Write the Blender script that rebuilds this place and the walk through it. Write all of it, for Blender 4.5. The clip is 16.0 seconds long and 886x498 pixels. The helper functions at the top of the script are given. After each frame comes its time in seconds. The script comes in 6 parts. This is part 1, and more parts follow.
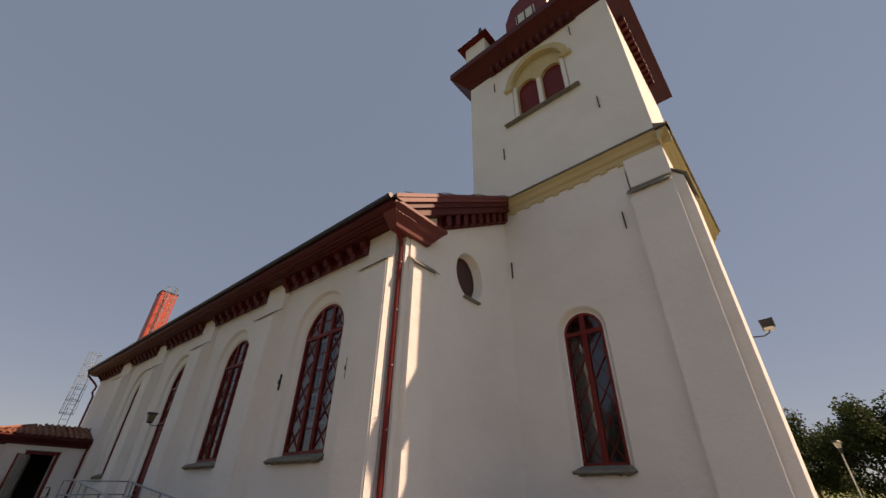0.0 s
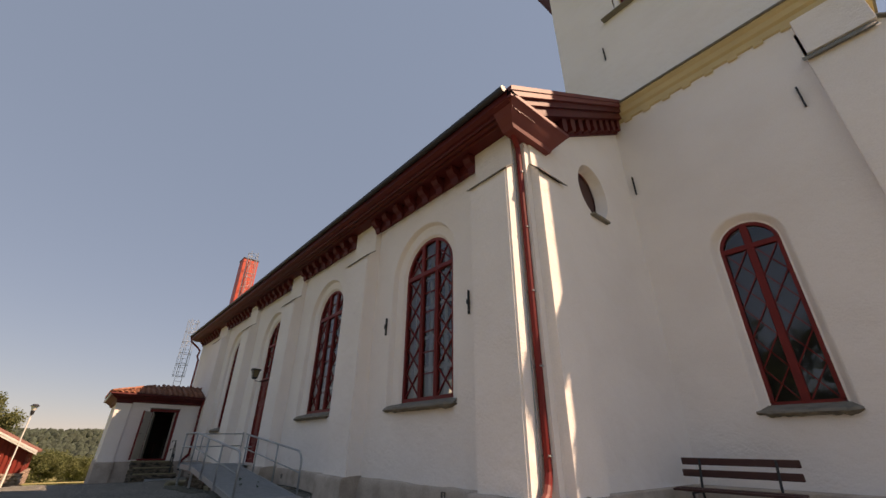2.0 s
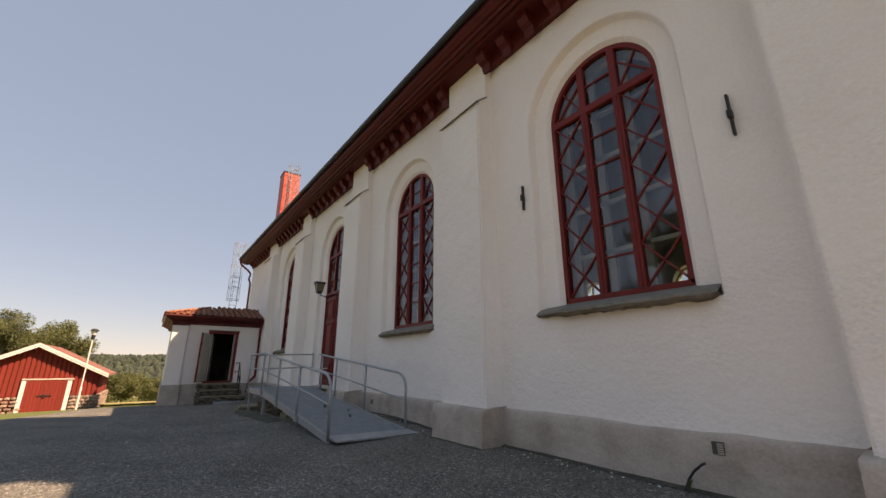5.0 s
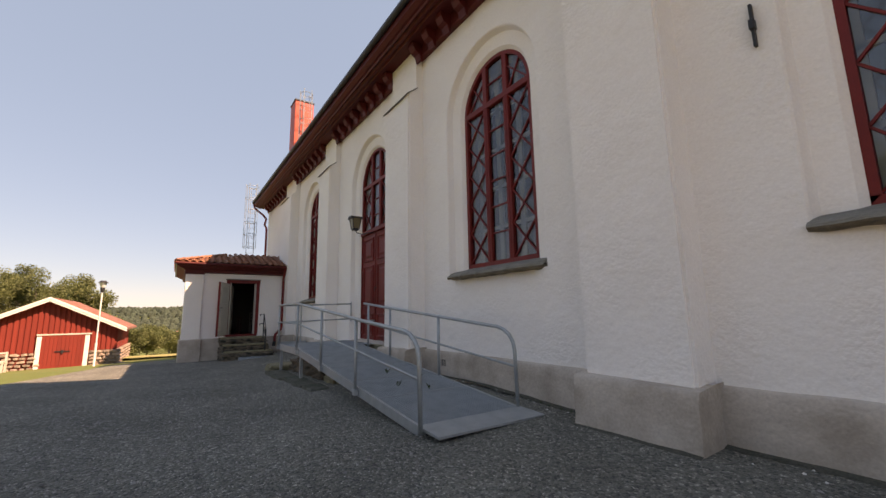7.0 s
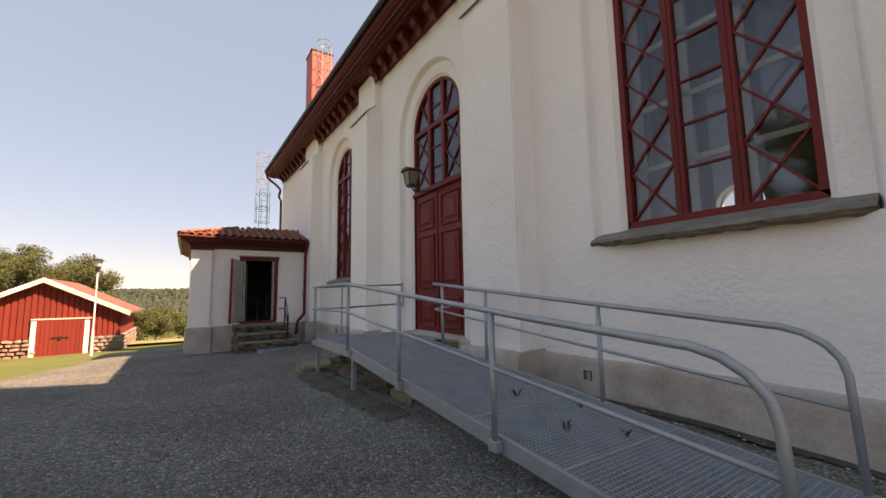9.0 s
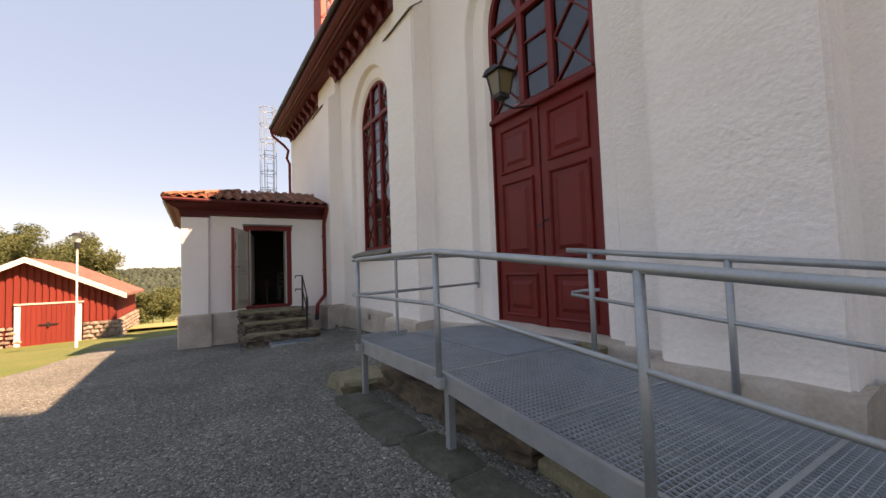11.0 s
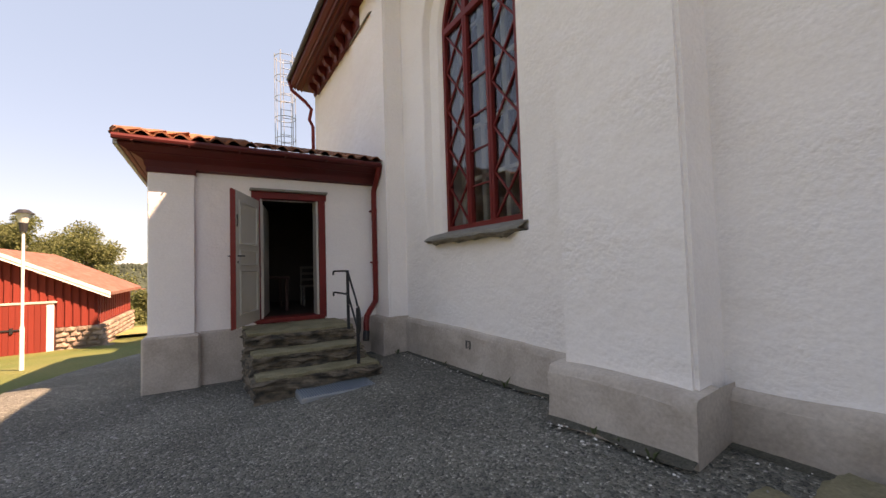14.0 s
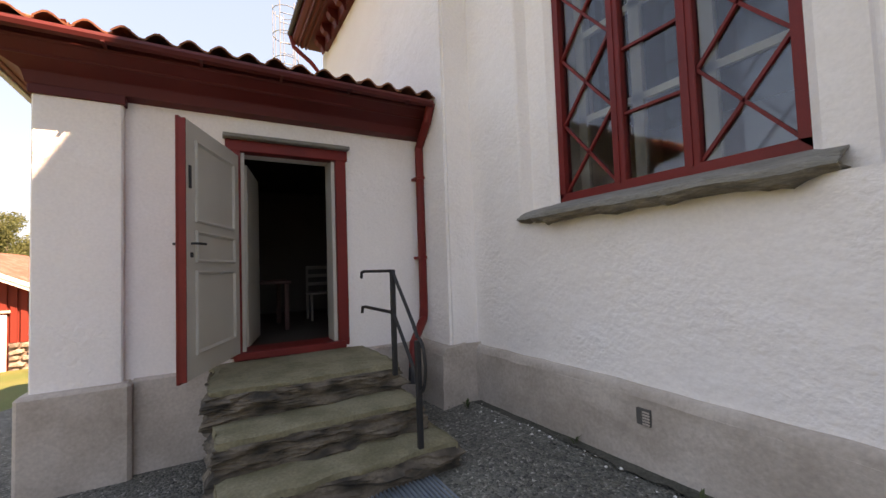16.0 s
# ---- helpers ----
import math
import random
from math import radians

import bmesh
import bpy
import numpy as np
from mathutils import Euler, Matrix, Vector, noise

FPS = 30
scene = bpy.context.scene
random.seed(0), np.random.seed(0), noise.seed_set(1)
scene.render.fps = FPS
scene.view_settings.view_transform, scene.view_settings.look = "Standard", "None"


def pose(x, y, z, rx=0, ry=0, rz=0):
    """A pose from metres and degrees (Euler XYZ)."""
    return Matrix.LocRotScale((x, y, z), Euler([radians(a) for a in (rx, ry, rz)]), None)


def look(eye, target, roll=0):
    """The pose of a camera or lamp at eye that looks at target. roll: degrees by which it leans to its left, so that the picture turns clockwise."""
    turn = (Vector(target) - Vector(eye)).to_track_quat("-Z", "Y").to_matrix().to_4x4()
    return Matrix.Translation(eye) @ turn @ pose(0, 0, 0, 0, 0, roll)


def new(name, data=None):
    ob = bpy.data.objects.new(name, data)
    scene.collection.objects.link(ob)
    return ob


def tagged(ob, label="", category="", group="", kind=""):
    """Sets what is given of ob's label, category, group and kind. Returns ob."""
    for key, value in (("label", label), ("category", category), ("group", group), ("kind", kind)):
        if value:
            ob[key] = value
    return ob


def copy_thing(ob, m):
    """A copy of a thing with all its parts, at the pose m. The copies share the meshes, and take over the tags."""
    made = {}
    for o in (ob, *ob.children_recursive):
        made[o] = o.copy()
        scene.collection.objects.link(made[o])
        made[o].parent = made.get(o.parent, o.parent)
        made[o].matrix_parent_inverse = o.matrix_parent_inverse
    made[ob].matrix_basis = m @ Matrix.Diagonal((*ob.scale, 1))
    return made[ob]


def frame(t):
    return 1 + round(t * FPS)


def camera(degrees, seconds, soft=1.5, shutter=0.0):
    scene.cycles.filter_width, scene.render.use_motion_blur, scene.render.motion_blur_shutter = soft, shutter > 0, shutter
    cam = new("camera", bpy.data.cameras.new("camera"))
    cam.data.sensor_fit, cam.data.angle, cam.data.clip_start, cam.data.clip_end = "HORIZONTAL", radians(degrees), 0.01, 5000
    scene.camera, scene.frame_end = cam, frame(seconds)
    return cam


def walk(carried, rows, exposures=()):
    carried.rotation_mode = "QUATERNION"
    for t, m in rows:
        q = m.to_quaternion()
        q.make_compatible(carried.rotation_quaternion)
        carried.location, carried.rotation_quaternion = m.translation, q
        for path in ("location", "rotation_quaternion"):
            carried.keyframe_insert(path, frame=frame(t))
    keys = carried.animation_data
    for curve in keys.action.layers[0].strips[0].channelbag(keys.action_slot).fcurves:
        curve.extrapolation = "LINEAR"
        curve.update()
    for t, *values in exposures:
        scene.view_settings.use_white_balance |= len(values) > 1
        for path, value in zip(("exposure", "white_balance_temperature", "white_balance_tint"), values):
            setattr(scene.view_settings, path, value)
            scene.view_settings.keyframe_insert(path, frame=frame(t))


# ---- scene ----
cam = camera(96.0, 16.0)
PATH = [
    (0, (-0.74, 0.211, 1.332), (-1.865, 1.475, 2.397), 1.3),
    (0.5, (-1.316, 0.291, 1.27), (-2.508, 1.527, 2.294), 1.1),
    (1, (-1.868, 0.358, 1.272), (-3.139, 1.557, 2.244), 0.9),
    (1.5, (-2.467, 0.436, 1.281), (-3.802, 1.603, 2.207), 0.8),
    (2, (-3.048, 0.506, 1.3), (-4.424, 1.652, 2.191), 0.6),
    (2.5, (-3.648, 0.576, 1.255), (-5.054, 1.705, 2.12), 0.5),
    (3, (-4.299, 0.685, 1.242), (-5.742, 1.799, 2.063), 0.4),
    (3.5, (-4.986, 0.793, 1.235), (-6.467, 1.898, 2.001), 0.3),
    (4, (-5.696, 0.904, 1.242), (-7.205, 2.006, 1.954), 0.1),
    (4.5, (-6.43, 0.996, 1.275), (-7.969, 2.1, 1.917), 0.1),
    (7, (-10.164, 1.402, 1.393), (-11.807, 2.498, 1.711), -1.0),
    (7.5, (-10.937, 1.46, 1.426), (-12.592, 2.544, 1.717), -1.1),
    (8, (-11.701, 1.492, 1.442), (-13.365, 2.567, 1.715), -1.2),
    (8.5, (-12.483, 1.53, 1.507), (-14.156, 2.6, 1.745), -1.5),
    (9, (-13.291, 1.556, 1.466), (-14.962, 2.631, 1.694), -1.0),
    (11.5, (-17.209, 2.12, 1.516), (-18.917, 3.156, 1.599), -1.9),
    (12, (-17.981, 2.182, 1.511), (-19.695, 3.208, 1.605), -1.5),
    (12.5, (-18.719, 2.225, 1.527), (-20.436, 3.246, 1.615), -1.8),
    (13, (-19.476, 2.319, 1.536), (-21.199, 3.331, 1.626), -1.6),
    (13.5, (-20.191, 2.351, 1.506), (-21.913, 3.364, 1.599), -1.5),
    (14, (-21.032, 2.496, 1.51), (-22.763, 3.495, 1.593), -1.7),
    (14.5, (-21.792, 2.642, 1.522), (-23.531, 3.628, 1.593), -1.8),
    (15, (-22.549, 2.713, 1.523), (-24.282, 3.709, 1.593), -1.9),
    (15.5, (-23.258, 2.88, 1.527), (-24.999, 3.861, 1.599), -2.1),
    (16, (-23.918, 2.989, 1.488), (-25.657, 3.972, 1.578), -2.0),
]
walk(cam, [(t, look(eye, target, roll)) for t, eye, target, roll in PATH], [(0, 1.08, 9900, 32), (2, 1.42, 10000, 32), (3.5, 1.60, 10000, 32), (4.5, 1.75, 10200, 32), (7, 2.09, 10500, 33), (9, 2.22, 10700, 34), (12.5, 2.56, 10800, 35), (13.5, 2.52, 10800, 35), (15, 2.59, 10800, 35), (16, 2.90, 10700, 35)])

# ---- light ----
SUN = Vector((0.688, 0.562, 1.0)).normalized()
world = bpy.data.worlds.new("world")
scene.world = world
world.use_nodes = True
sky = world.node_tree.nodes.new("ShaderNodeTexSky")
sky.sky_type = "NISHITA"
sky.sun_disc = False
sky.sun_elevation = math.asin(SUN.z)
sky.sun_rotation = math.atan2(SUN.x, SUN.y)
sky.air_density, sky.dust_density, sky.ozone_density = 1.0, 0.0, 1.2
world.node_tree.nodes["Background"].inputs[1].default_value = 0.1
haze = world.node_tree.nodes.new("ShaderNodeMix")
haze.data_type = "RGBA"
haze.inputs["Factor"].default_value = 0.85
haze.inputs["B"].default_value = (0.60, 1.13, 1.87, 1)
world.node_tree.links.new(sky.outputs[0], haze.inputs["A"])
world.node_tree.links.new(haze.outputs["Result"], world.node_tree.nodes["Background"].inputs[0])
sun = new("sun", bpy.data.lights.new("sun", "SUN"))
sun.data.energy, sun.data.angle, sun.data.color = 2.6, radians(0.55), (1.0, 0.92, 0.80)
sun.rotation_euler = SUN.to_track_quat("Z", "Y").to_euler()


# ---- materials ----
def material(name, base, other=None, scale=3.0, rough=0.8, metal=0.0, bump=0.0, bump_scale=60.0, grain=0.06, grain_scale=90.0,
             stain=0.35, vary=0.0, island=0.0, stretch=(1, 1, 1), spec=0.5, detail=6.0, low=0.4, high=0.65):
    """A surface with stains (large), grain (fine) and relief."""
    mat = bpy.data.materials.new(name)
    mat.use_nodes = True
    nt = mat.node_tree
    nd, ln = nt.nodes, nt.links
    p = nd["Principled BSDF"]
    p.inputs["Roughness"].default_value, p.inputs["Metallic"].default_value = rough, metal
    p.inputs["Specular IOR Level"].default_value = spec
    tc, mp = nd.new("ShaderNodeTexCoord"), nd.new("ShaderNodeMapping")
    mp.inputs["Scale"].default_value = stretch
    ln.new(tc.outputs["Object"], mp.inputs[0])
    n1, n2 = nd.new("ShaderNodeTexNoise"), nd.new("ShaderNodeTexNoise")
    n1.inputs["Scale"].default_value, n2.inputs["Scale"].default_value = scale, grain_scale
    n1.inputs["Detail"].default_value, n2.inputs["Detail"].default_value = detail, 3.0
    ln.new(mp.outputs[0], n1.inputs["Vector"]), ln.new(mp.outputs[0], n2.inputs["Vector"])
    ramp = nd.new("ShaderNodeMapRange")
    ramp.inputs[1].default_value, ramp.inputs[2].default_value = low, high
    ramp.inputs[4].default_value = stain if other else 0.0
    ln.new(n1.outputs["Fac"], ramp.inputs[0])
    mix = nd.new("ShaderNodeMix")
    mix.data_type = "RGBA"
    mix.inputs["A"].default_value, mix.inputs["B"].default_value = (*base, 1), (*(other or base), 1)
    ln.new(ramp.outputs[0], mix.inputs["Factor"])
    val = nd.new("ShaderNodeMapRange")
    val.inputs[1].default_value, val.inputs[2].default_value = 0.25, 0.75
    val.inputs[3].default_value, val.inputs[4].default_value = 1 - grain, 1 + grain
    ln.new(n2.outputs["Fac"], val.inputs[0])
    hsv = nd.new("ShaderNodeHueSaturation")
    ln.new(mix.outputs["Result"], hsv.inputs["Color"])
    out = val.outputs[0]
    if vary or island:
        src = nd.new("ShaderNodeObjectInfo").outputs["Random"] if vary else nd.new("ShaderNodeNewGeometry").outputs["Random Per Island"]
        v2, mul = nd.new("ShaderNodeMapRange"), nd.new("ShaderNodeMath")
        v2.inputs[3].default_value, v2.inputs[4].default_value = 1 - (vary or island), 1 + (vary or island)
        mul.operation = "MULTIPLY"
        ln.new(src, v2.inputs[0]), ln.new(out, mul.inputs[0]), ln.new(v2.outputs[0], mul.inputs[1])
        out = mul.outputs[0]
    ln.new(out, hsv.inputs["Value"])
    ln.new(hsv.outputs[0], p.inputs["Base Color"])
    if bump:
        n3, bp = nd.new("ShaderNodeTexNoise"), nd.new("ShaderNodeBump")
        n3.inputs["Scale"].default_value, n3.inputs["Detail"].default_value = bump_scale, 8.0
        bp.inputs["Strength"].default_value, bp.inputs["Distance"].default_value = bump, 0.02
        ln.new(mp.outputs[0], n3.inputs["Vector"]), ln.new(n3.outputs["Fac"], bp.inputs["Height"]), ln.new(bp.outputs[0], p.inputs["Normal"])
    return mat


STUCCO = material("white_lime_stucco", (0.90, 0.855, 0.82), (0.83, 0.775, 0.735), 0.8, 0.92, bump=1.0, bump_scale=4.0, stretch=(1, 1, 1.15), grain=0.04, grain_scale=40, stain=0.45)
tn = STUCCO.node_tree
pits, patch, mask, deep, pitbump = (tn.nodes.new("ShaderNode" + n) for n in ("TexNoise", "TexNoise", "MapRange", "Math", "Bump"))
pits.inputs["Scale"].default_value, pits.inputs["Detail"].default_value = 22.0, 6.0
patch.inputs["Scale"].default_value, patch.inputs["Detail"].default_value = 1.1, 3.0
mask.inputs[1].default_value, mask.inputs[2].default_value, mask.inputs[3].default_value = 0.42, 0.66, 0.12
deep.operation = "MULTIPLY"
pitbump.inputs["Strength"].default_value, pitbump.inputs["Distance"].default_value = 0.9, 0.02
where = next(n for n in tn.nodes if n.type == "MAPPING").outputs[0]
under = next(n for n in tn.nodes if n.type == "BUMP" and n != pitbump)
under.inputs["Distance"].default_value = 0.026
tn.links.new(where, pits.inputs["Vector"]), tn.links.new(where, patch.inputs["Vector"])
tn.links.new(patch.outputs["Fac"], mask.inputs[0]), tn.links.new(pits.outputs["Fac"], deep.inputs[0]), tn.links.new(mask.outputs[0], deep.inputs[1])
tn.links.new(deep.outputs[0], pitbump.inputs["Height"]), tn.links.new(under.outputs[0], pitbump.inputs["Normal"])
tn.links.new(pitbump.outputs[0], tn.nodes["Principled BSDF"].inputs["Normal"])
PLINTH = material("grey_plinth_plaster", (0.52, 0.45, 0.39), (0.35, 0.285, 0.235), 2.2, 0.95, bump=1.0, bump_scale=7, grain=0.12, grain_scale=35, stain=0.75)
CREAM = material("cream_moulding_plaster", (0.66, 0.53, 0.31), (0.55, 0.42, 0.24), 2.0, 0.9, bump=0.2, bump_scale=20)
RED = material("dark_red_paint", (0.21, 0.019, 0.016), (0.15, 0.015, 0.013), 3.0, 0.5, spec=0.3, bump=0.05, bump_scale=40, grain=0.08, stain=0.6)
# RED at about half brightness: the shade under the eaves is in the colour.
EAVE = material("red_paint_eave_shade", (0.115, 0.014, 0.013), (0.08, 0.011, 0.011), 3.0, 0.55, spec=0.3, bump=0.05, bump_scale=40, grain=0.08, stain=0.6)
ROOFEDGE = material("black_sheet_metal", (0.025, 0.025, 0.028), None, 3, 0.5, grain=0.1)
REDSHEET = material("red_sheet_metal", (0.19, 0.035, 0.028), (0.14, 0.026, 0.022), 2, 0.6, grain=0.05)
SLATE = material("grey_schist_slab", (0.24, 0.225, 0.195), (0.15, 0.14, 0.115), 5, 0.9, bump=0.9, bump_scale=14, grain=0.2, grain_scale=40, stain=0.6, stretch=(1, 1, 4))
TILE = material("orange_clay_pantile", (0.31, 0.112, 0.058), (0.14, 0.075, 0.055), 2.5, 0.85, bump=0.2, grain=0.12, stain=0.75, vary=0.3)
CHIP = material("stone_chips", (0.20, 0.19, 0.18), (0.34, 0.32, 0.30), 40, 0.9, grain=0.2, island=0.6)
STEEL = material("galvanised_steel", (0.39, 0.425, 0.44), (0.29, 0.325, 0.34), 6, 0.5, metal=0.55, grain=0.07, stain=0.6, bump=0.03)
PLATE = material("zinc_steel_plate", (0.215, 0.275, 0.32), (0.165, 0.215, 0.255), 7, 0.42, metal=0.2, grain=0.06, stain=0.6, bump=0.05)
GRATE = material("dull_galvanised_grating", (0.40, 0.45, 0.48), (0.30, 0.35, 0.38), 5, 0.5, metal=0.35, grain=0.1, stain=0.6)
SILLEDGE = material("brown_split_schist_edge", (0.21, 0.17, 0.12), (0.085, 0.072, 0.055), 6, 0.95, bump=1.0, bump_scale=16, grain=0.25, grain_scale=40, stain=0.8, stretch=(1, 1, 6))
# Pale chair paint, lowered in tone to include the room's shade.
CHAIRWOOD = material("chair_paint_with_shade", (0.22, 0.21, 0.19), (0.17, 0.16, 0.14), 4, 0.6, grain=0.05)
IRON = material("black_wrought_iron", (0.018, 0.018, 0.02), None, 4, 0.55, grain=0.1)
GREYWOOD = material("light_grey_painted_wood", (0.52, 0.49, 0.43), (0.45, 0.425, 0.37), 3, 0.5, grain=0.03)
WHITE = material("white_paint", (0.75, 0.74, 0.70), (0.60, 0.58, 0.54), 4, 0.6, grain=0.04, stain=0.5)
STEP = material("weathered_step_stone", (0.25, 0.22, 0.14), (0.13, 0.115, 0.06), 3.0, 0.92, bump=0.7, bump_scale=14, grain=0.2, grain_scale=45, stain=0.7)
# Split step stone, darker than the treads: the risers' shade in its colour.
RISER = material("broken_step_face_shaded", (0.17, 0.135, 0.10), (0.03, 0.026, 0.021), 5.0, 0.95, bump=1.0, bump_scale=12, grain=0.3, grain_scale=40, stain=0.95, stretch=(1, 1, 1.8))
FLAG = material("mossy_flagstone", (0.10, 0.096, 0.075), (0.05, 0.056, 0.032), 4, 0.92, bump=0.8, bump_scale=12, grain=0.25, grain_scale=30, stain=0.8)
FOUND = material("brown_foundation_stone", (0.16, 0.112, 0.074), (0.05, 0.04, 0.028), 4, 0.95, bump=1.0, bump_scale=10, grain=0.25, grain_scale=35, stain=0.85)
# Room plaster, its base colour lowered to carry the shade indoors.
DARK = material("shade_tone_plaster", (0.095, 0.088, 0.08), (0.07, 0.065, 0.06), 1.0, 0.9)
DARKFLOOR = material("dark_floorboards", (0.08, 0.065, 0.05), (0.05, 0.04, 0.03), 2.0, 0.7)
GRASS = material("mown_grass", (0.095, 0.125, 0.026), (0.155, 0.15, 0.045), 0.5, 0.95, bump=0.8, bump_scale=30, grain=0.4, grain_scale=40, stain=0.6)
BOARDRED = material("falu_red_boards", (0.235, 0.026, 0.016), (0.17, 0.022, 0.014), 2, 0.9, grain=0.15, vary=0.1, stretch=(4, 4, 0.6))
STONE = material("field_stone", (0.29, 0.215, 0.17), (0.19, 0.13, 0.10), 3, 0.9, bump=0.6, bump_scale=12, grain=0.15, vary=0.35)
OLDTILE = material("worn_red_roof_tile", (0.22, 0.078, 0.052), (0.31, 0.19, 0.15), 3.5, 0.9, grain=0.3, grain_scale=10, stain=0.45, low=0.45, high=0.62)
BARK = material("grey_bark", (0.11, 0.09, 0.07), (0.2, 0.19, 0.17), 6, 0.95, bump=0.6, bump_scale=20)
LEAF = material("green_leaves", (0.135, 0.155, 0.058), (0.19, 0.185, 0.08), 0.6, 0.7, grain=0.25, grain_scale=9, island=0.4)
DARKLEAF = material("dark_green_leaves", (0.035, 0.055, 0.018), (0.05, 0.075, 0.02), 0.6, 0.75, grain=0.25, grain_scale=9, island=0.4)
WOODS = material("far_woods", (0.034, 0.049, 0.033), (0.058, 0.072, 0.046), 0.02, 0.95, grain=0.35, grain_scale=0.5, island=0.3)
FIELD = material("dry_field", (0.30, 0.25, 0.10), (0.16, 0.19, 0.06), 0.03, 0.95, grain=0.2, grain_scale=0.8)
LEAFY = (LEAF, DARKLEAF)
for mat in LEAFY:
    tn = mat.node_tree
    thin, both = tn.nodes.new("ShaderNodeBsdfTranslucent"), tn.nodes.new("ShaderNodeMixShader")
    both.inputs[0].default_value = 0.45
    tn.links.new(tn.nodes["Principled BSDF"].inputs["Base Color"].links[0].from_socket, thin.inputs["Color"])
    tn.links.new(tn.nodes["Principled BSDF"].outputs[0], both.inputs[1]), tn.links.new(thin.outputs[0], both.inputs[2])
    tn.links.new(both.outputs[0], tn.nodes["Material Output"].inputs[0])
BENCH = material("brown_bench_slat", (0.075, 0.026, 0.022), (0.05, 0.02, 0.018), 4, 0.6, grain=0.1, stretch=(1, 6, 6))
BRICKRED = material("orange_red_chimney_sheet", (0.55, 0.07, 0.035), (0.5, 0.06, 0.03), 2, 0.5, grain=0.04)
# Soil colour, kept dark so the strip also draws the plinth's contact shade.
SOIL = material("dark_soil_contact_shade", (0.085, 0.08, 0.064), (0.05, 0.052, 0.036), 8, 0.95, bump=0.9, bump_scale=30, grain=0.4, grain_scale=60, stain=0.7)
AMBER = material("amber_lamp_glass", (0.17, 0.13, 0.06), None, 4, 0.3, grain=0.05)
WEED = material("small_weed", (0.045, 0.065, 0.018), None, 4, 0.7, grain=0.2)


def glass_material():
    mat = bpy.data.materials.new("window_glass")
    mat.use_nodes = True
    nt = mat.node_tree
    nd, ln = nt.nodes, nt.links
    clear, gloss, mix, fres = nd.new("ShaderNodeBsdfTransparent"), nd.new("ShaderNodeBsdfGlossy"), nd.new("ShaderNodeMixShader"), nd.new("ShaderNodeFresnel")
    clear.inputs[0].default_value = (0.82, 0.86, 0.85, 1)
    gloss.inputs["Roughness"].default_value = 0.03
    gloss.inputs["Color"].default_value = (0.80, 0.84, 0.88, 1)
    fres.inputs[0].default_value = 1.85
    tc, n1, bp = nd.new("ShaderNodeTexCoord"), nd.new("ShaderNodeTexNoise"), nd.new("ShaderNodeBump")
    n1.inputs["Scale"].default_value = 2.2
    bp.inputs["Strength"].default_value, bp.inputs["Distance"].default_value = 0.12, 0.02
    ln.new(tc.outputs["Object"], n1.inputs["Vector"]), ln.new(n1.outputs["Fac"], bp.inputs["Height"])
    ln.new(bp.outputs[0], gloss.inputs["Normal"])
    ln.new(fres.outputs[0], mix.inputs[0]), ln.new(clear.outputs[0], mix.inputs[1]), ln.new(gloss.outputs[0], mix.inputs[2])
    ln.new(mix.outputs[0], nd["Material Output"].inputs[0])
    return mat


GLASS = glass_material()


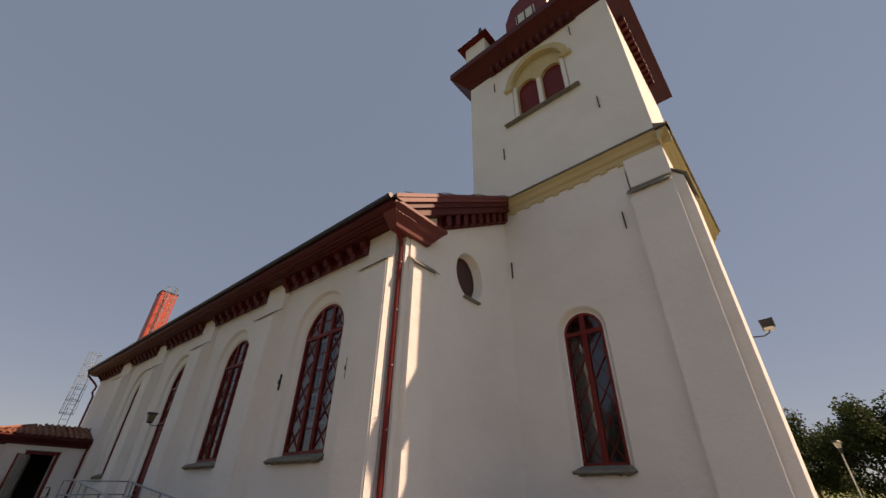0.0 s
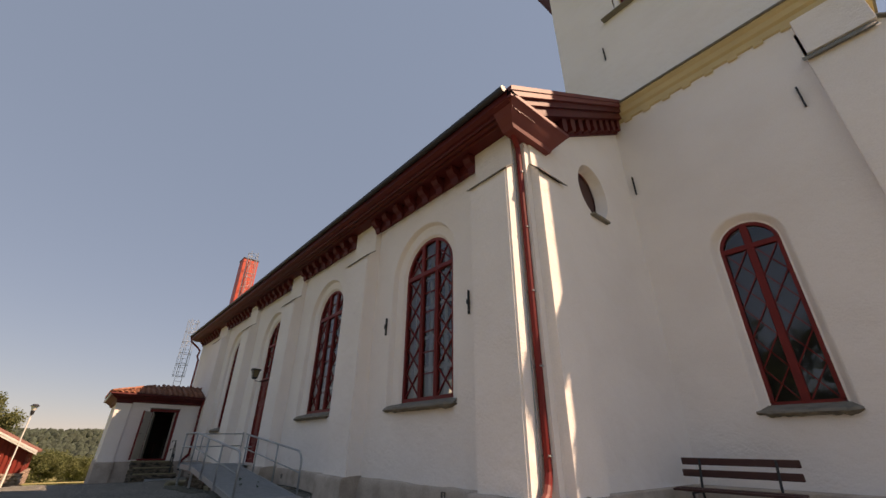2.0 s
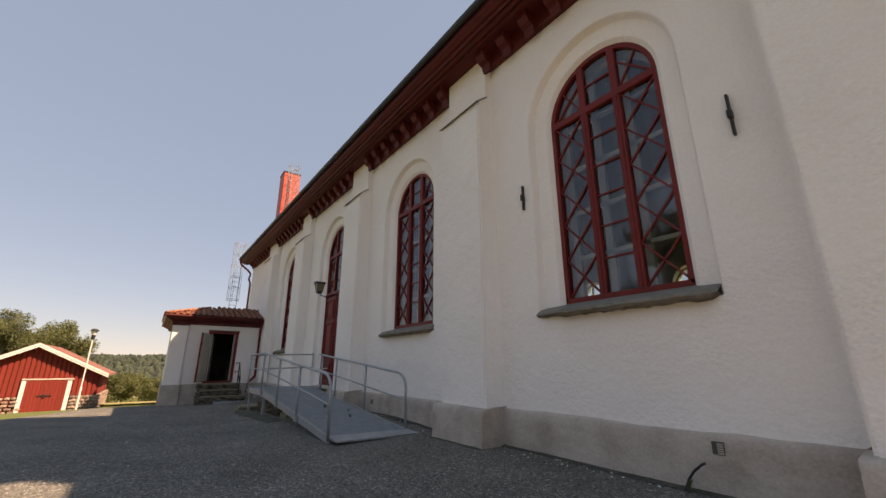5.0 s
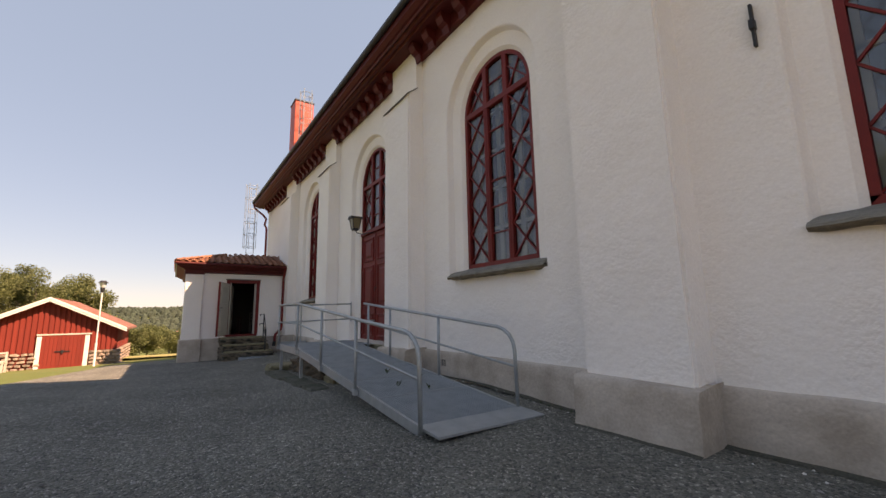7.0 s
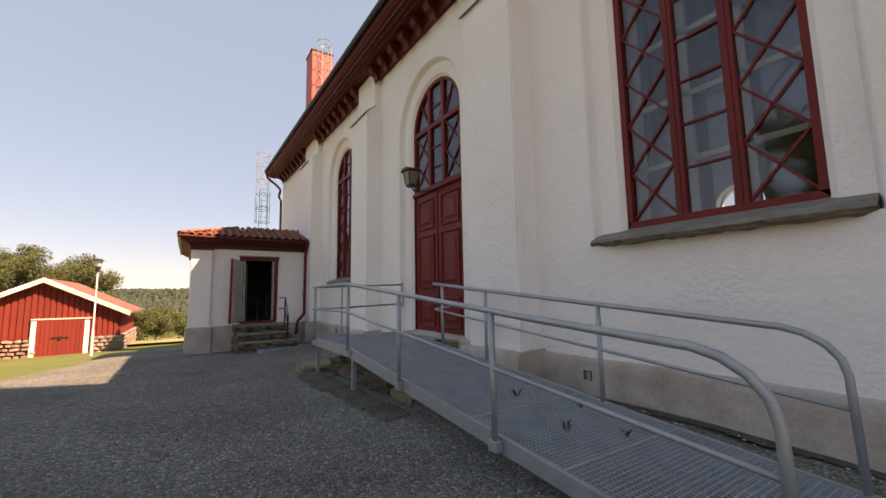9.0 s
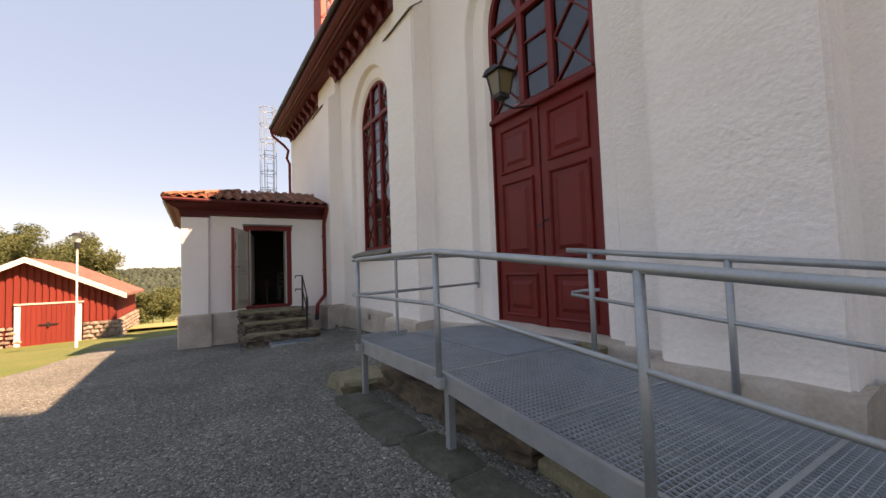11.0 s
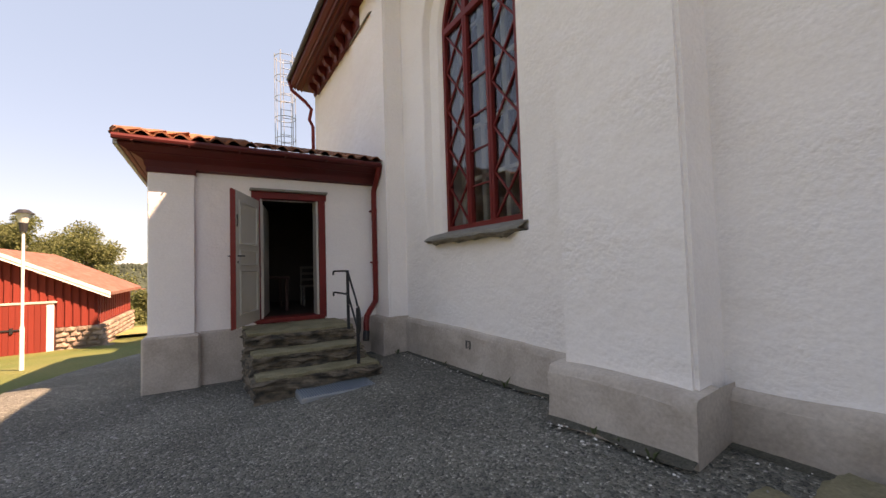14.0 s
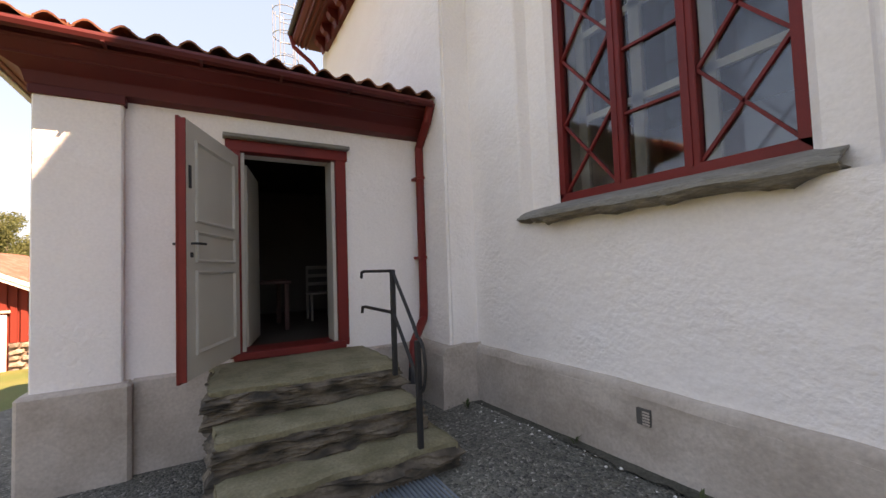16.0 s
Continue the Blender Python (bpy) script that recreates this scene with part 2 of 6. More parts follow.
def gravel_material():
    """Crushed stone: cells of uneven grey, with relief, worn paler in patches."""
    mat = bpy.data.materials.new("grey_crushed_gravel")
    mat.use_nodes = True
    nt = mat.node_tree
    nd, ln = nt.nodes, nt.links
    p = nd["Principled BSDF"]
    p.inputs["Roughness"].default_value = 0.95
    tc = nd.new("ShaderNodeTexCoord")
    warp, wadd, wmul = nd.new("ShaderNodeTexNoise"), nd.new("ShaderNodeVectorMath"), nd.new("ShaderNodeVectorMath")
    warp.inputs["Scale"].default_value = 30.0
    wmul.operation, wadd.operation = "SCALE", "ADD"
    wmul.inputs["Scale"].default_value = 0.02
    ln.new(tc.outputs["Object"], warp.inputs["Vector"]), ln.new(warp.outputs["Color"], wmul.inputs[0])
    ln.new(tc.outputs["Object"], wadd.inputs[0]), ln.new(wmul.outputs[0], wadd.inputs[1])
    vor, vor2 = nd.new("ShaderNodeTexVoronoi"), nd.new("ShaderNodeTexVoronoi")
    vor.inputs["Scale"].default_value, vor2.inputs["Scale"].default_value = 42.0, 95.0
    ln.new(wadd.outputs[0], vor.inputs["Vector"]), ln.new(wadd.outputs[0], vor2.inputs["Vector"])
    bw, bw2 = nd.new("ShaderNodeSeparateColor"), nd.new("ShaderNodeSeparateColor")
    ln.new(vor.outputs["Color"], bw.inputs[0]), ln.new(vor2.outputs["Color"], bw2.inputs[0])
    big = nd.new("ShaderNodeTexNoise")
    big.inputs["Scale"].default_value, big.inputs["Detail"].default_value = 0.7, 5.0
    ln.new(tc.outputs["Object"], big.inputs["Vector"])
    r1 = nd.new("ShaderNodeValToRGB")
    cr = r1.color_ramp
    cr.elements[0].color, cr.elements[1].color = (0.03, 0.03, 0.026, 1), (0.55, 0.53, 0.47, 1)
    for at, col in ((0.35, (0.112, 0.112, 0.096, 1)), (0.8, (0.198, 0.192, 0.163, 1))):
        cr.elements.new(at).color = col
    av = nd.new("ShaderNodeMath")
    av.operation = "MULTIPLY_ADD"
    av.inputs[1].default_value = 0.6
    hf = nd.new("ShaderNodeMath")
    hf.operation = "MULTIPLY"
    hf.inputs[1].default_value = 0.4
    ln.new(bw2.outputs[0], hf.inputs[0]), ln.new(bw.outputs[0], av.inputs[0]), ln.new(hf.outputs[0], av.inputs[2])
    ln.new(av.outputs[0], r1.inputs[0])
    mr, hsv = nd.new("ShaderNodeMapRange"), nd.new("ShaderNodeHueSaturation")
    mr.inputs[1].default_value, mr.inputs[2].default_value, mr.inputs[3].default_value, mr.inputs[4].default_value = 0.3, 0.7, 0.85, 1.35
    ln.new(big.outputs["Fac"], mr.inputs[0]), ln.new(mr.outputs[0], hsv.inputs["Value"]), ln.new(r1.outputs[0], hsv.inputs["Color"])
    ln.new(hsv.outputs[0], p.inputs["Base Color"])
    bp = nd.new("ShaderNodeBump")
    bp.inputs["Strength"].default_value, bp.inputs["Distance"].default_value = 1.0, 0.022
    bp.invert = True
    ln.new(vor.outputs["Distance"], bp.inputs["Height"]), ln.new(bp.outputs[0], p.inputs["Normal"])
    return mat


GRAVEL = gravel_material()


# ---- mesh helpers ----
def mesh_of(name, bm, mat, smooth=False):
    bmesh.ops.recalc_face_normals(bm, faces=bm.faces)
    me = bpy.data.meshes.new(name)
    bm.to_mesh(me)
    bm.free()
    me.materials.append(mat)
    if smooth:
        me.polygons.foreach_set("use_smooth", [True] * len(me.polygons))
    return me


def part(name, bm, mat, parent, label="", smooth=False):
    ob = new(name, mesh_of(name, bm, mat, smooth))
    if parent is not None:
        ob.parent = parent
    return tagged(ob, label)


def pane(name, outline, y, parent):
    """A sheet of window glass that faces the yard."""
    ob = part(name, filled([outline], lambda u, v: (u, y, v)), GLASS, parent)
    if ob.data.polygons[0].normal.y > 0:
        ob.data.flip_normals()
    ob.visible_shadow = False
    return ob


def single(name, bm, mat, label, category, group="", kind="", smooth=False):
    return tagged(part(name, bm, mat, None, "", smooth), label, category, group, kind)


def thing(name, label, category, group="", kind="", at=(0, 0, 0)):
    ob = new(name)
    ob.empty_display_size = 0.2
    ob.location = at
    return tagged(ob, label, category, group, kind)


def add_box(bm, x0, x1, y0, y1, z0, z1, bevel=0.0, m=None):
    g = bmesh.ops.create_cube(bm, size=1.0)
    vs = g["verts"]
    for v in vs:
        v.co = Vector(((x0 + x1) / 2 + v.co.x * (x1 - x0), (y0 + y1) / 2 + v.co.y * (y1 - y0), (z0 + z1) / 2 + v.co.z * (z1 - z0)))
    if m is not None:
        bmesh.ops.transform(bm, matrix=m, verts=vs)
    if bevel:
        es = list({e for v in vs for e in v.link_edges})
        bmesh.ops.bevel(bm, geom=es, offset=bevel, segments=1, affect="EDGES", profile=0.7)
    return bm


def boxed(x0, x1, y0, y1, z0, z1, bevel=0.0, m=None):
    return add_box(bmesh.new(), x0, x1, y0, y1, z0, z1, bevel, m)


def add_tube(bm, pts, r, n=10, r2=None, caps=True):
    """A round bar along points, from radius r to r2."""
    pts = [Vector(p) for p in pts]
    rings = []
    prev = None
    for i, p in enumerate(pts):
        d = (pts[min(i + 1, len(pts) - 1)] - pts[max(i - 1, 0)]).normalized()
        side = prev if prev is not None else (Vector((0, 0, 1)) if abs(d.z) < 0.9 else Vector((1, 0, 0)))
        u = d.cross(side).normalized()
        w = u.cross(d).normalized()
        prev = w
        rr = r if r2 is None else r + (r2 - r) * i / (len(pts) - 1)
        rings.append([bm.verts.new(p + rr * (math.cos(2 * math.pi * k / n) * u + math.sin(2 * math.pi * k / n) * w)) for k in range(n)])
    for a, b in zip(rings, rings[1:]):
        for k in range(n):
            bm.faces.new((a[k], a[(k + 1) % n], b[(k + 1) % n], b[k]))
    if caps:
        bm.faces.new(rings[0][::-1]), bm.faces.new(rings[-1])
    return bm


def tube(pts, r, n=10, r2=None):
    return add_tube(bmesh.new(), pts, r, n, r2)


def add_prism(bm, outline, axis, a, b):
    """Extrudes an outline of 2D points along x, y or z from a to b; the outline's two axes are the other two in order."""
    def place(p, v):
        return {"x": (v, p[0], p[1]), "y": (p[0], v, p[1]), "z": (p[0], p[1], v)}[axis]
    lo = [bm.verts.new(place(p, a)) for p in outline]
    hi = [bm.verts.new(place(p, b)) for p in outline]
    n = len(outline)
    bm.faces.new(lo), bm.faces.new(hi[::-1])
    for k in range(n):
        bm.faces.new((lo[k], lo[(k + 1) % n], hi[(k + 1) % n], hi[k]))
    return bm


def prism(outline, axis, a, b):
    return add_prism(bmesh.new(), outline, axis, a, b)


def arch(c, w, z0, zs, n=20):
    """The outline of an arched opening from bottom left over the top to bottom right."""
    pts = [(c - w, z0)]
    pts += [(c - w * math.cos(math.pi * k / n), zs + w * math.sin(math.pi * k / n)) for k in range(n + 1)]
    return pts + [(c + w, z0)]


def strip(bm, rows):
    """Faces between successive rows of 3D points."""
    vs = [[bm.verts.new(p) for p in row] for row in rows]
    for a, b in zip(vs, vs[1:]):
        for k in range(len(a) - 1):
            bm.faces.new((a[k], a[k + 1], b[k + 1], b[k]))


def wall_with_arches(bm, x0, x1, z0, z1, y, openings, put=None):
    """One face of a wall in the plane y, with arched holes (centre, half width, bottom, spring)."""
    put = put or (lambda u, v, d: (u, d, v))
    quad = lambda a, b, c, d: bm.faces.new([bm.verts.new(put(u, v, y)) for u, v in ((a, c), (b, c), (b, d), (a, d))])
    at = x0
    for c, w, s, zs in sorted(openings):
        quad(at, c - w, z0, z1)
        if s > z0:
            quad(c - w, c + w, z0, s)
        top = arch(c, w, s, zs)[1:-1]
        for (ua, va), (ub, vb) in zip(top, top[1:]):
            bm.faces.new([bm.verts.new(put(u, v, y)) for u, v in ((ua, va), (ub, vb), (ub, z1), (ua, z1))])
        at = c + w
    quad(at, x1, z0, z1)


# ---- plan ----
WALL, GLAZE, BUTT = 5.62, 5.84, 5.26
EAST, WEST = -6.75, -35.1
BAYS = [-9.95, -15.1, -25.72]
BAYW = [0.89, 0.89, 0.95]
BAYS_SPRING = [5.02, 5.09, 5.36]
BAYS_SILL = [2.15, 2.17, 2.05]
DOOR = -20.17
SPRING, TOPWALL = 4.92, 7.25
RIDGE_Y = 13.4


def ground_z(x, y):
    """The height of the ground."""
    stops = [(-400, -12.0), (-90, -6.0), (-60, -2.4), (-46, -1.3), (-40, -1.1), (-33, -0.55), (-28.5, -0.26), (-20, 0.0), (-13, 0.13), (-6, 0.06), (0, 0.0), (30, 0.1), (400, 2.0)]
    z = stops[0][1] if x < stops[0][0] else stops[-1][1]
    for (xa, za), (xb, zb) in zip(stops, stops[1:]):
        if xa <= x <= xb:
            f = (x - xa) / (xb - xa)
            z = za + (zb - za) * f
    west = max(0.0, min(1.0, (-13.2 - x) / 2.6))
    west = west * west * (3 - 2 * west)
    near = max(0.0, min(1.0, (y - 3.0) / 2.2))
    z += west * near * near * (0.20 + 0.12 * math.exp(-((x + 22.5) / 1.6) ** 2))
    z += (1 - west) * 0.22 * max(0.0, min(1.0, (y - 4.0) / 4.5))
    z += 0.08 * math.exp(-((x + 26.5) ** 2 + (y - 3.9) ** 2) / 0.9)
    side = max(0.0, -y - 1.5)
    return z - 0.02 * min(side, 40) + 0.012 * noise.noise((x * 0.4, y * 0.4, 0.3))


def far_z(x, y):
    r = math.hypot(x, y)
    rise = max(0.0, min(1.0, (r - 420) / 500))
    hill = (26 + 10 * noise.noise((x * 0.0016, y * 0.0016, 2.0))) * rise * rise * (3 - 2 * rise)
    return ground_z(x, y) + hill


# ---- ground ----
def grid_sheet(bm, xs, ys, fz):
    vs = [[bm.verts.new((x, y, fz(x, y))) for y in ys] for x in xs]
    for i in range(len(xs) - 1):
        for j in range(len(ys) - 1):
            bm.faces.new((vs[i][j], vs[i + 1][j], vs[i + 1][j + 1], vs[i][j + 1]))


def spaced(near0, near1, step, far):
    mid = list(np.arange(near0, near1 + 0.001, step))
    lo = [near0 - far * f for f in (1.0, 0.7, 0.5, 0.36, 0.27, 0.2, 0.15, 0.11, 0.08, 0.055, 0.035, 0.02, 0.01, 0.004)]
    hi = [near1 + far * f for f in (0.004, 0.01, 0.02, 0.035, 0.055, 0.08, 0.11, 0.15, 0.2, 0.27, 0.36, 0.5, 0.7, 1.0)]
    return lo + mid + hi


EDGE = [(-60, 6.5), (-42, 3.2), (-37, 1.15), (-33, 0.0), (-31, -0.5), (-28, -0.8), (-25.4, -1.75), (-21, -3.6), (-12, -7.5), (0, -9.5), (14, -10)]


def edge_y(x):
    for (xa, ya), (xb, yb) in zip(EDGE, EDGE[1:]):
        if xa <= x <= xb:
            return ya + (yb - ya) * (x - xa) / (xb - xa)
    return EDGE[-1][1]


bm = bmesh.new()
grid_sheet(bm, spaced(-60, 20, 1.0, 2500), spaced(-30, 30, 1.0, 2500), lambda x, y: far_z(x, y) - (0.5 if -44 < x < 12 and y > edge_y(x) + 1.3 else 0.03))
single("ground", bm, GRASS, "mown green grass ground sloping down to the valley", "ground", kind="structure", smooth=True)

bm = bmesh.new()
rows = []
for x in np.arange(-50, 14.01, 0.25):
    e = edge_y(x) + 0.06 * noise.noise((x * 2.0, 0, 0))
    rows.append([(x, e + (14 - e) * f, ground_z(x, e + (14 - e) * f)) for f in (0, 0.03, 0.06, 0.1, 0.15, 0.2, 0.25, 0.3, 0.36, 0.42, 0.5, 0.6, 0.8, 1.0)])
strip(bm, rows)
bmesh.ops.remove_doubles(bm, verts=bm.verts, dist=0.001)
single("gravel_yard", bm, GRAVEL, "dark grey crushed gravel yard beside the church", "yard", kind="structure", smooth=True)

# ---- nave ----
DSPRING = 5.1
OPEN = [(c, w + 0.31, s - 0.16, zs) for c, w, s, zs in zip(BAYS, BAYW, BAYS_SILL, BAYS_SPRING)] + [(DOOR, 1.27, 0.62, DSPRING)]
bm = bmesh.new()
wall_with_arches(bm, WEST, EAST, -0.6, TOPWALL + 0.3, WALL, OPEN)
for c, w, s, zs in OPEN:
    profile = [(0.0, 0.0), (0.02, 0.015), (0.06, 0.12), (0.25, 0.15), (0.275, 0.155), (0.33, 0.21), (0.33, 0.75)]
    strip(bm, [[(u, WALL + d, v) for u, v in arch(c, w - o, s, zs)] for o, d in profile])
wall_with_arches(bm, WEST, EAST, -0.6, TOPWALL + 0.3, WALL + 0.75, [(c, w - 0.33, s, zs) for c, w, s, zs in OPEN])
for c, w, s, zs in OPEN:
    strip(bm, [[(c - w, WALL, s), (c + w, WALL, s)], [(c - w + 0.33, WALL + 0.75, s), (c + w - 0.33, WALL + 0.75, s)]])
bmesh.ops.remove_doubles(bm, verts=bm.verts, dist=0.0005)
single("wall_south", bm, STUCCO, "white lime stucco church wall with arched openings", "wall", kind="structure")

FARW = [(c, 0.87, 1.98, SPRING) for c in BAYS + [DOOR]]
bm = bmesh.new()
NORTH = 2 * RIDGE_Y - WALL
for y in (NORTH - 0.75, NORTH):
    wall_with_arches(bm, WEST, EAST, -0.6, TOPWALL + 0.3, y, FARW)
for c, w, s, zs in FARW:
    out = arch(c, w, s, zs)
    strip(bm, [[(u, y, v) for u, v in out + out[:1]] for y in (NORTH - 0.75, NORTH)])
single("wall_north", bm, STUCCO, "white stucco far church wall with arched windows", "wall", kind="structure")
ROOF_K = 0.62
EAVE_Y, EAVE_Z = 4.83, 7.32


def roof_z(y):
    return EAVE_Z + (min(y, 2 * RIDGE_Y - y) - EAVE_Y) * ROOF_K


W0, N0 = WALL + 0.006, NORTH - 0.006
gable = [(W0, -0.6), (N0, -0.6), (N0, TOPWALL), (RIDGE_Y, roof_z(RIDGE_Y) - 0.35), (W0, TOPWALL)]
single("wall_west", prism(gable, "x", WEST, WEST + 0.7), STUCCO, "white stucco chancel end wall", "wall", kind="structure")


def filled(outlines, put, bm=None):
    """A flat face inside the first outline, with the others as holes."""
    bm = bm or bmesh.new()
    edges = []
    for out in outlines:
        vs = [bm.verts.new(put(u, v)) for u, v in out]
        edges += [bm.edges.new((a, b)) for a, b in zip(vs, vs[1:] + vs[:1])]
    bmesh.ops.triangle_fill(bm, use_beauty=True, use_dissolve=False, edges=edges)
    return bm


def ellipse(c, d, a, b, n=28):
    return [(c + a * math.cos(2 * math.pi * k / n), d + b * math.sin(2 * math.pi * k / n)) for k in range(n)]


OVAL = (8.13, 6.68, 0.6, 0.72)
bm = bmesh.new()
for x in (EAST, EAST - 0.7):
    filled([gable, ellipse(*OVAL)], lambda u, v: (x, u, v), bm)
o = ellipse(OVAL[0], OVAL[1], OVAL[2], OVAL[3])
i = ellipse(OVAL[0], OVAL[1], OVAL[2] - 0.1, OVAL[3] - 0.06)
strip(bm, [[(EAST, u, v) for u, v in o + o[:1]], [(EAST - 0.25, u, v) for u, v in i + i[:1]], [(EAST - 0.26, u, v) for u, v in o + o[:1]], [(EAST - 0.7, u, v) for u, v in o + o[:1]]])
single("wall_east", bm, STUCCO, "white stucco gable wall with an oval window", "wall", kind="structure")

ovalwin = thing("window_oval", "small oval window with dark red frame and slate sill", "window", kind="structure")
bm = bmesh.new()
for k in range(28):
    a, b = 2 * math.pi * k / 28, 2 * math.pi * (k + 1) / 28
    f = lambda t, s, x: (x, OVAL[0] + OVAL[2] * s * math.cos(t), OVAL[1] + OVAL[3] * s * math.sin(t))
    x = EAST - 0.26
    quad = [bm.verts.new(p) for p in (f(a, 1.0, x), f(b, 1.0, x), f(b, 0.86, x), f(a, 0.86, x))]
    bm.faces.new(quad)
part("window_frame", bm, RED, ovalwin)
bm = filled([ellipse(OVAL[0], OVAL[1], OVAL[2] * 0.9, OVAL[3] * 0.9)], lambda u, v: (EAST - 0.28, u, v))
part("shutter", bm, BENCH, ovalwin, "dark brown board infill")
part("sill", boxed(EAST - 0.1, EAST + 0.1, OVAL[0] - 0.32, OVAL[0] + 0.36, OVAL[1] - OVAL[3] - 0.05, OVAL[1] - OVAL[3] + 0.01, 0.01), SLATE, ovalwin)

# plinth, with a slightly uneven outer face
def plinth_strip(pts):
    """A hand-plastered plinth along a line of plan points, lumpy, its top edge rounded and wavy."""
    bm = bmesh.new()
    rows = []
    levels = (-0.9, -0.2, 0.0, 0.1, 0.2, 0.3, 0.4, 0.48, 0.55, 0.60)
    for k, ((xa, ya), (xb, yb)) in enumerate(zip(pts, pts[1:])):
        n = max(1, int(math.hypot(xb - xa, yb - ya) / 0.09))
        for i in range(n + (k == len(pts) - 2)):
            u, v = xa + (xb - xa) * i / n, ya + (yb - ya) * i / n
            drop = 0.085 * max(0.0, min(1.0, (-21.0 - u) / 1.2)) + 0.03 * max(0.0, min(1.0, (-23.4 - u) / 0.6))
            z = 0.70 - drop + 0.02 * noise.noise((u * 0.8, v, 4)) + 0.012 * noise.noise((u * 3.1, v * 3.1, 8))
            row = []
            for h in levels:
                w = min(1.0, h + 1.4)
                lump = 0.016 * noise.noise((u * 2.2, v * 2.2, h * 3.0)) + 0.012 * noise.noise((u * 6.0, v * 6.0, h * 8.0 + 3)) + 0.006 * noise.noise((u * 13, v * 13, h * 16))
                row.append((u + lump * 0.6, v - 0.02 + 0.02 * max(0.0, h) + w * lump, min(h, z - 0.075)))
            row += [(u, v + 0.002, z - 0.045), (u, v + 0.012, z - 0.016), (u, v + 0.035, z), (u, v + 0.30, z + 0.03)]
            rows.append(row)
    strip(bm, rows)
    bmesh.ops.dissolve_degenerate(bm, dist=0.0005, edges=bm.edges)
    bm.normal_update()
    for e in bm.edges:
        e.smooth = len(e.link_faces) < 2 or e.calc_face_angle(0.0) < 0.9
    return bm


BUTTS = [-12.55, -17.77, -23.1, -28.4]
line = [(WEST - 0.05, WALL - 0.06)]
for c in reversed(BUTTS):
    line += [(c - 0.64, WALL - 0.06), (c - 0.64, BUTT - 0.13), (c + 0.64, BUTT - 0.13), (c + 0.64, WALL - 0.06)]
line += [(-8.0, WALL - 0.06), (-8.0, BUTT - 0.13), (-6.88, BUTT - 0.13), (-6.88, 5.70), (-6.51, 5.70)]
single("plinth_south", plinth_strip(line), PLINTH, "rough grey plastered plinth along the church wall", "plinth", kind="structure", smooth=True)
single("plinth_east", boxed(EAST - 0.3, EAST + 0.08, 6.3, 10.3, -0.6, 0.71, 0.02), PLINTH, "rough grey plastered plinth under the gable", "plinth", kind="structure")
single("plinth_corner", boxed(-6.92, -6.505, 5.69, 6.66, -0.6, 0.705, 0.02), PLINTH, "rough grey plastered plinth of the corner buttress", "plinth", kind="structure")


def buttress(c, half, group, up=0.0, cap=None):
    ob = thing("buttress", "white stucco wall buttress with a thin slate cap", "buttress", group, "structure")
    bm = prism([(BUTT, 0.6), (BUTT, 6.02), (5.46, 6.2), (5.46, 7.2), (WALL + 0.1, 7.2), (WALL + 0.1, 0.6)], "x", c - half, c + half)
    bmesh.ops.bevel(bm, geom=[e for e in bm.edges if abs(e.verts[0].co.y - BUTT) < 0.01 and abs(e.verts[1].co.y - BUTT) < 0.01 and abs(e.verts[0].co.x - e.verts[1].co.x) < 0.01], offset=0.03, segments=2, affect="EDGES")
    part("body", bm, STUCCO, ob)
    bm = prism([(BUTT - 0.05, 5.995), (BUTT - 0.05, 6.015), (5.48, 6.225), (5.48, 6.20)], "x", *(cap or (c - half - 0.025, c + half + 0.025)))
    part("cap", bm, SLATE, ob, "thin grey slate cap")
    for o in ob.children:
        for v in o.data.vertices:
            v.co.z += up if v.co.z > 5.5 else 0.0
    return ob


for c, up in zip(BUTTS[:3], (0.0, 0.08, 0.16)):
    buttress(c, 0.58, "buttresses along the nave", up)
buttress(-28.77, 0.95, "buttresses along the nave", 0.6, (-29.74, -28.45))
buttress(-7.44, 0.5, "buttresses along the nave")
ob = thing("corner_buttress", "white stucco corner buttress under the gable eave", "buttress", kind="structure")
part("body", prism([(-6.85, 0.6), (-6.85, 6.9), (-6.72, 6.9), (-6.70, 6.2), (-6.57, 6.0), (-6.57, 0.6)], "y", 5.76, 6.55), STUCCO, ob)
part("cap", prism([(-6.50, 5.98), (-6.50, 6.0), (-6.73, 6.24), (-6.73, 6.21)], "y", 5.72, 6.60), SLATE, ob, "thin grey slate cap")

# roof
bm = bmesh.new()
prof = [(EAVE_Y, EAVE_Z), (RIDGE_Y, roof_z(RIDGE_Y)), (2 * RIDGE_Y - EAVE_Y, EAVE_Z), (2 * RIDGE_Y - EAVE_Y, EAVE_Z - 0.14), (RIDGE_Y, roof_z(RIDGE_Y) - 0.16), (EAVE_Y, EAVE_Z - 0.14)]
add_prism(bm, prof, "x", WEST - 0.08, EAST + 0.36)


def rising(ob):
    """The eave line rises slightly towards the chancel."""
    for o in (ob, *ob.children_recursive):
        if o.type == "MESH":
            for v in o.data.vertices:
                v.co.z += 0.024 * max(0.0, -7.0 - v.co.x)
    return ob


single("roof_nave", bm, ROOFEDGE, "dark sheet-metal church roof", "roof", kind="structure")
rising(bpy.data.objects["roof_nave"])
# The ceiling takes the darkened plaster, so its colour holds the nave's shade.
single("ceiling", boxed(WEST + 0.7, EAST - 0.7, WALL + 0.75, NORTH - 0.75, 7.2, 7.35), DARK, "plain nave ceiling, colour darkened for shade", "ceiling", kind="structure")
